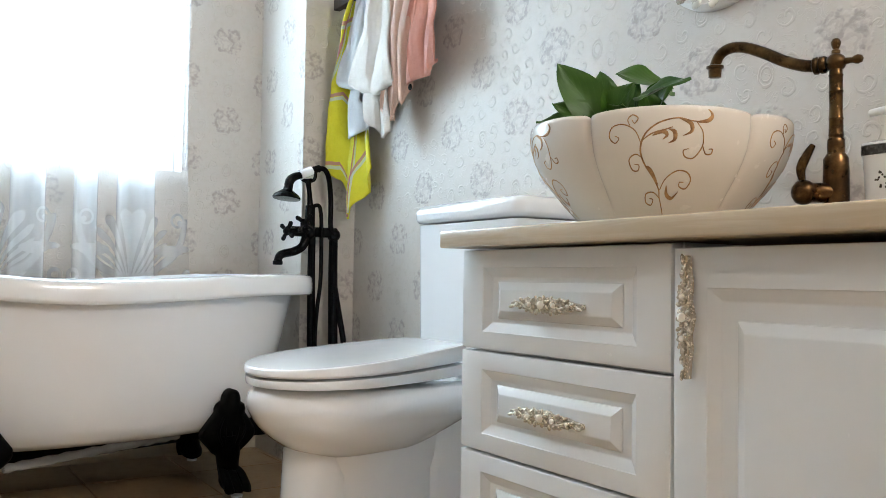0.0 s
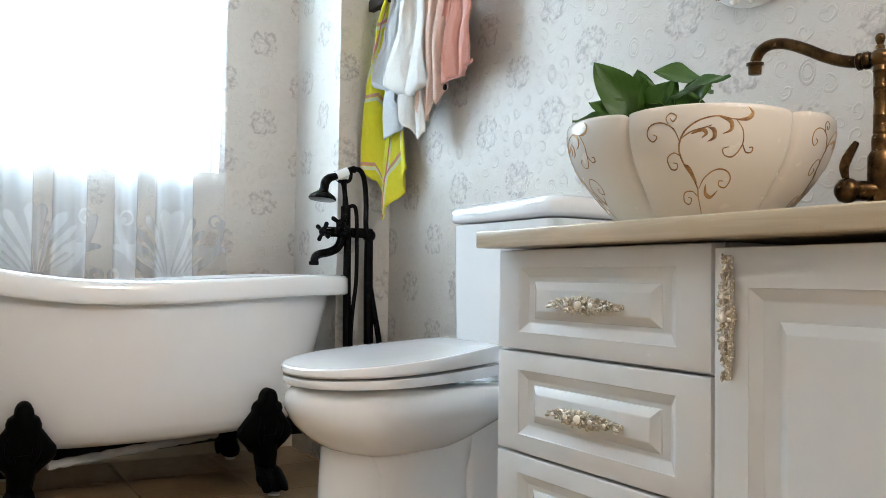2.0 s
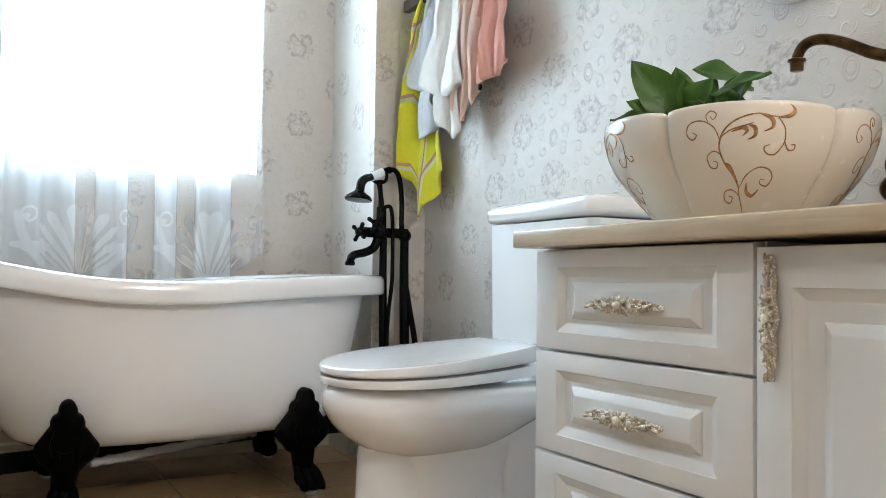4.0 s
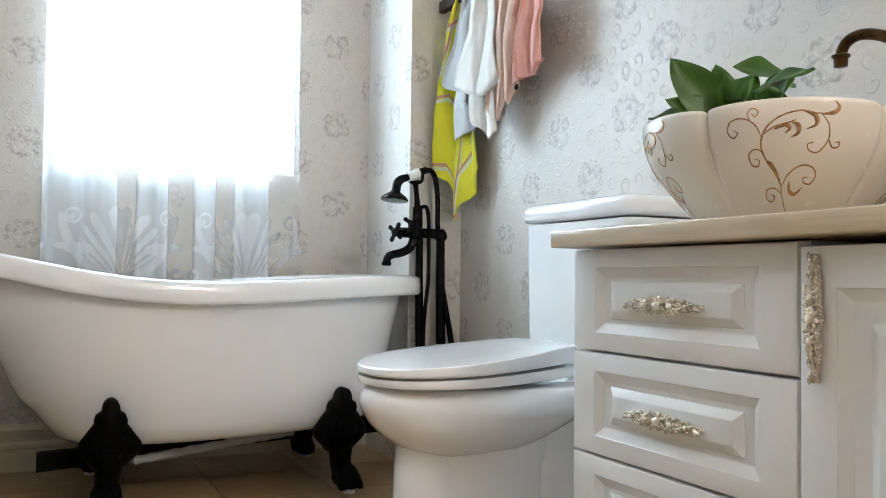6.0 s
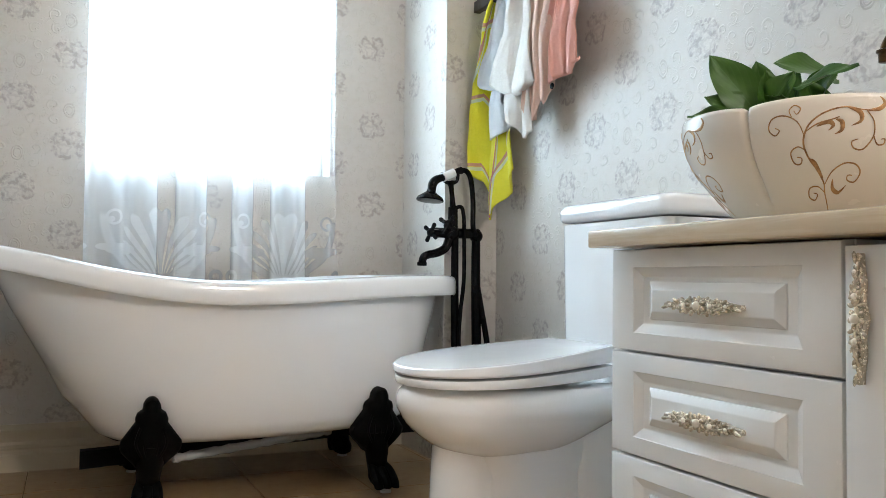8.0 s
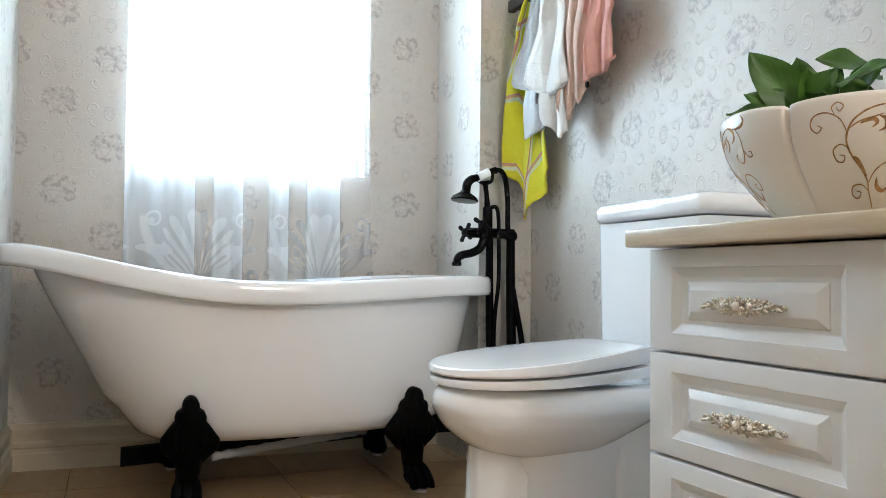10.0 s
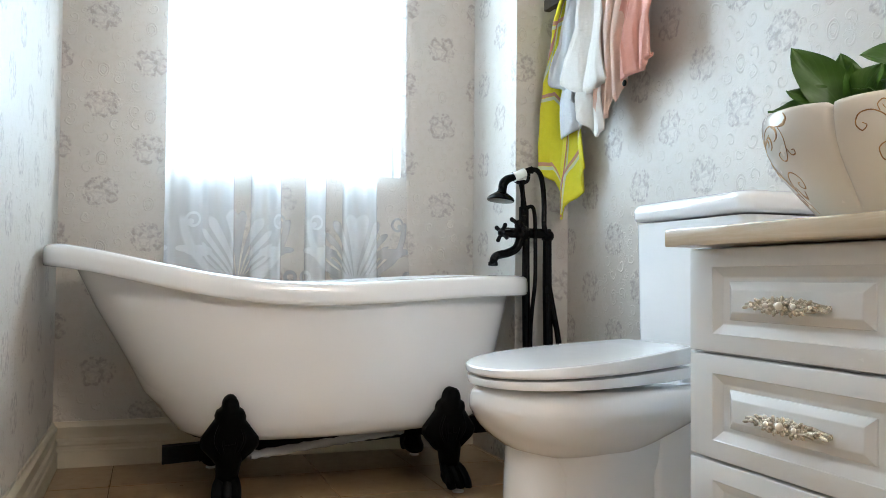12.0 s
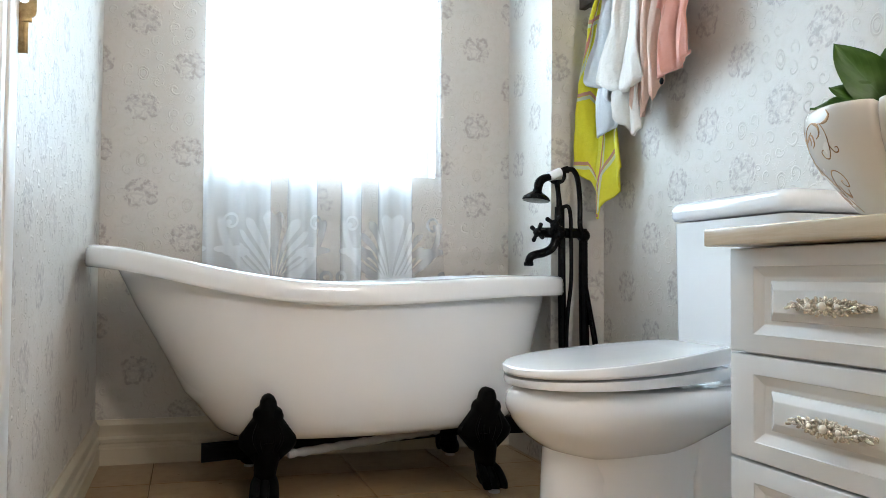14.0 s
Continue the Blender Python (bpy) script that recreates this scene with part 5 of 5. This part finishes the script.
towel("yellow_towel", YELLOW, "yellow terry towel with crimson and pale stripes, hanging",
      ([(0, 2.417), (0.05, 2.436), (0.19, 2.463), (0.46, 2.537), (0.77, 2.563), (1, 2.558)], [(0, 2.523), (0.3, 2.487), (0.7, 2.41), (1, 2.379)], [(0, 0.938), (0.18, 0.917), (0.4, 0.788), (0.62, 0.846), (0.82, 0.885), (1, 0.945)], 1.228, 0.011, 2.2, 1, 1.481, 0.077))
towel("grey_towel", GREY_TERRY, "pale grey terry towel hanging from the rail",
      ([(0, 2.39), (0.4, 2.42), (0.65, 2.46), (0.8, 2.492), (1, 2.488)], [(0, 2.375), (0.6, 2.37), (1, 2.352)], [(0, 1.046), (0.25, 1.050), (0.6, 1.068), (1, 1.115)], 1.264, 0.008, 1.1, 2, 1.616, 0.022),
      [([(0, 2.37), (0.35, 2.39), (0.6, 2.43), (0.85, 2.495), (1, 2.512)], [(0, 2.355), (0.5, 2.345), (0.8, 2.36), (1, 2.395)], [(0, 1.232), (0.35, 1.215), (0.7, 1.185), (1, 1.160)], 1.240, 0.009, 1.0, 7, 1.616, 0.018, 0.014)])
towel("white_towel", WHITE_TERRY, "white terry towel hanging in loose folds",
      ([(0, 2.275), (0.5, 2.33), (0.75, 2.370), (0.9, 2.368), (1, 2.352)], [(0, 2.247), (0.6, 2.237), (1, 2.215)], [(0, 1.095), (0.25, 1.060), (0.5, 1.028), (0.75, 1.016), (1, 1.034)], 1.256, 0.008, 1.2, 3, 1.617, 0.012),
      [([(0, 2.265), (0.3, 2.29), (0.55, 2.34), (0.8, 2.405), (1, 2.432)], [(0, 2.230), (0.6, 2.210), (1, 2.180)], [(0, 1.215), (0.3, 1.180), (0.6, 1.165), (1, 1.185)], 1.238, 0.009, 1.3, 8, 1.617, 0.014, 0.012)])
towel("peach_towel", PEACH_TERRY, "peach terry towel hanging in narrow folds",
      ([(0, 2.218), (0.5, 2.233), (1, 2.254)], [(0, 2.117), (0.6, 2.122), (1, 2.122)], [(0, 1.105), (0.15, 1.072), (0.35, 1.062), (0.5, 1.078), (0.62, 1.14), (0.8, 1.098), (1, 1.150)], 1.258, 0.013, 2.6, 4, 1.616, 0.012))
salmon = towel("salmon_towel", PINK_TERRY, "salmon pink terry towel hanging at the end",
      ([(0, 2.097), (0.4, 2.092), (0.8, 2.156), (1, 2.166)], [(0, 2.04), (0.4, 2.004), (0.65, 1.999), (1, 2.014)], [(0, 1.203), (0.3, 1.154), (0.6, 1.164), (1, 1.188)], 1.258, 0.011, 1.6, 5, 1.613, 0.020),
      [([(0, 2.045), (0.45, 2.030), (0.75, 2.065), (1, 2.052)], [(0, 2.00), (0.45, 1.960), (0.62, 1.945), (0.7, 1.962), (1, 1.962)], [(0, 1.160), (0.4, 1.166), (1, 1.190)], 1.232, 0.006, 0.8, 9, 1.610, 0.020, 0.006)])
part("tag", ball(0.009, (1.232, 2.058, 1.131), 0.5, 1.0, 1.0, None, 10), BLACK_IRON, salmon, "small dark sewn tag")


# ---- sheer curtain ----
def build_curtain():
    x0, x1, z0, z1 = 0.070, 0.905, 0.535, 2.20
    bm = bmesh.new()
    uvl = bm.loops.layers.uv.new("UVMap")
    nu, nv = 220, 16
    grid = []
    for i in range(nv + 1):
        v = i / nv
        row = []
        for j in range(nu + 1):
            u = j / nu
            x = x0 + (x1 - 0.026 * min(1.0, v * 3.0) ** 0.6 - x0) * u
            y = WALL_B - 0.044 - 0.012 * math.sin(u * 46 + 1.6 * math.sin(u * 9)) - 0.005 * math.sin(u * 103 + v * 2)
            row.append((bm.verts.new((x + 0.004 * math.sin(u * 46 + 2), y, z0 + (z1 - z0) * v)), x, z0 + (z1 - z0) * v))
        grid.append(row)
    for a, b in zip(grid, grid[1:]):
        for j in range(nu):
            f = bm.faces.new((a[j][0], a[j + 1][0], b[j + 1][0], b[j][0]))
            for lp, s in zip(f.loops, (a[j], a[j + 1], b[j + 1], b[j])):
                lp[uvl].uv = (s[1], s[2])
    c = thing("sheer_curtain", (0.48, WALL_B, 0.535), "white sheer voile curtain with a woven scroll border", "curtain")
    under(part("drape", bm, VOILE, c, "", 80), c)
    under(part("curtain_rod", tube([(-0.05, WALL_B - 0.04, 2.21), (1.02, WALL_B - 0.04, 2.21)], 0.011, 12), TRIM_PAINT, c, "white curtain rod"), c)


build_curtain()


# ---- key by the door ----
def build_key():
    k = thing("hanging_key", (WALL_L + 0.0215, 1.52, 0.998), "brass key hanging by the papered wall", "key")
    angs = [2 * math.pi * i / 32 for i in range(32)]
    sq = lambda a, y: (0.0185 * math.copysign(abs(math.cos(a)) ** 0.5, math.cos(a)), y, 0.022 + 0.021 * math.copysign(abs(math.sin(a)) ** 0.5, math.sin(a)))
    eye = lambda a, y: (0.0075 * math.cos(a), y, 0.0285 + 0.0055 * math.sin(a))
    rings = [[f(a, y) for a in angs] for f, y in ((sq, -0.0022), (eye, -0.0022), (eye, 0.0022), (sq, 0.0022))]
    bow = loft(rings + rings[:1], True, False, False)
    block(-0.012, 0.012, -0.002, 0.002, -0.006, 0.002, 0.001, bm=bow)
    block(-0.008, 0.007, -0.0015, 0.0015, -0.055, -0.006, 0.001, bm=bow)
    block(-0.001, 0.004, -0.0022, 0.0022, -0.053, -0.008, 0.0006, bm=bow)
    part("key_blank", bow, KEY_BRASS, k)
    part("cord", tube([(0, 0, 0.03), (-0.004, 0, 0.10), (-0.012, 0, 0.16)], 0.0012, 6), BLACK_METAL, k)
    part("peg", tube([(-0.022, 0, 0.16), (-0.006, 0, 0.165)], 0.004, 8), BRASS, k)


build_key()

# ---- floor: slab and tiles ----
fl = setting("floor", block(WALL_L - 0.12, WALL_R + 0.12, WALL_F - 0.12, WALL_B + T_W, -0.12, -0.004), GROUT, "beige glazed floor tiles with dark joints", "floor")
TILE_S = 0.30
_me = None
_iy = 0
_y = WALL_B - TILE_S
while _y > WALL_F - TILE_S:
    _x = WALL_L - 0.12
    while _x < WALL_R:
        _me = _me or finish(block(0.0015, TILE_S - 0.0015, 0.0015, TILE_S - 0.0015, -0.010, 0.0, 0.0012, 1))
        _t = part("tile", _me, TILE, fl)
        _t.location = (_x, _y, 0)
        _x += TILE_S
    _y -= TILE_S
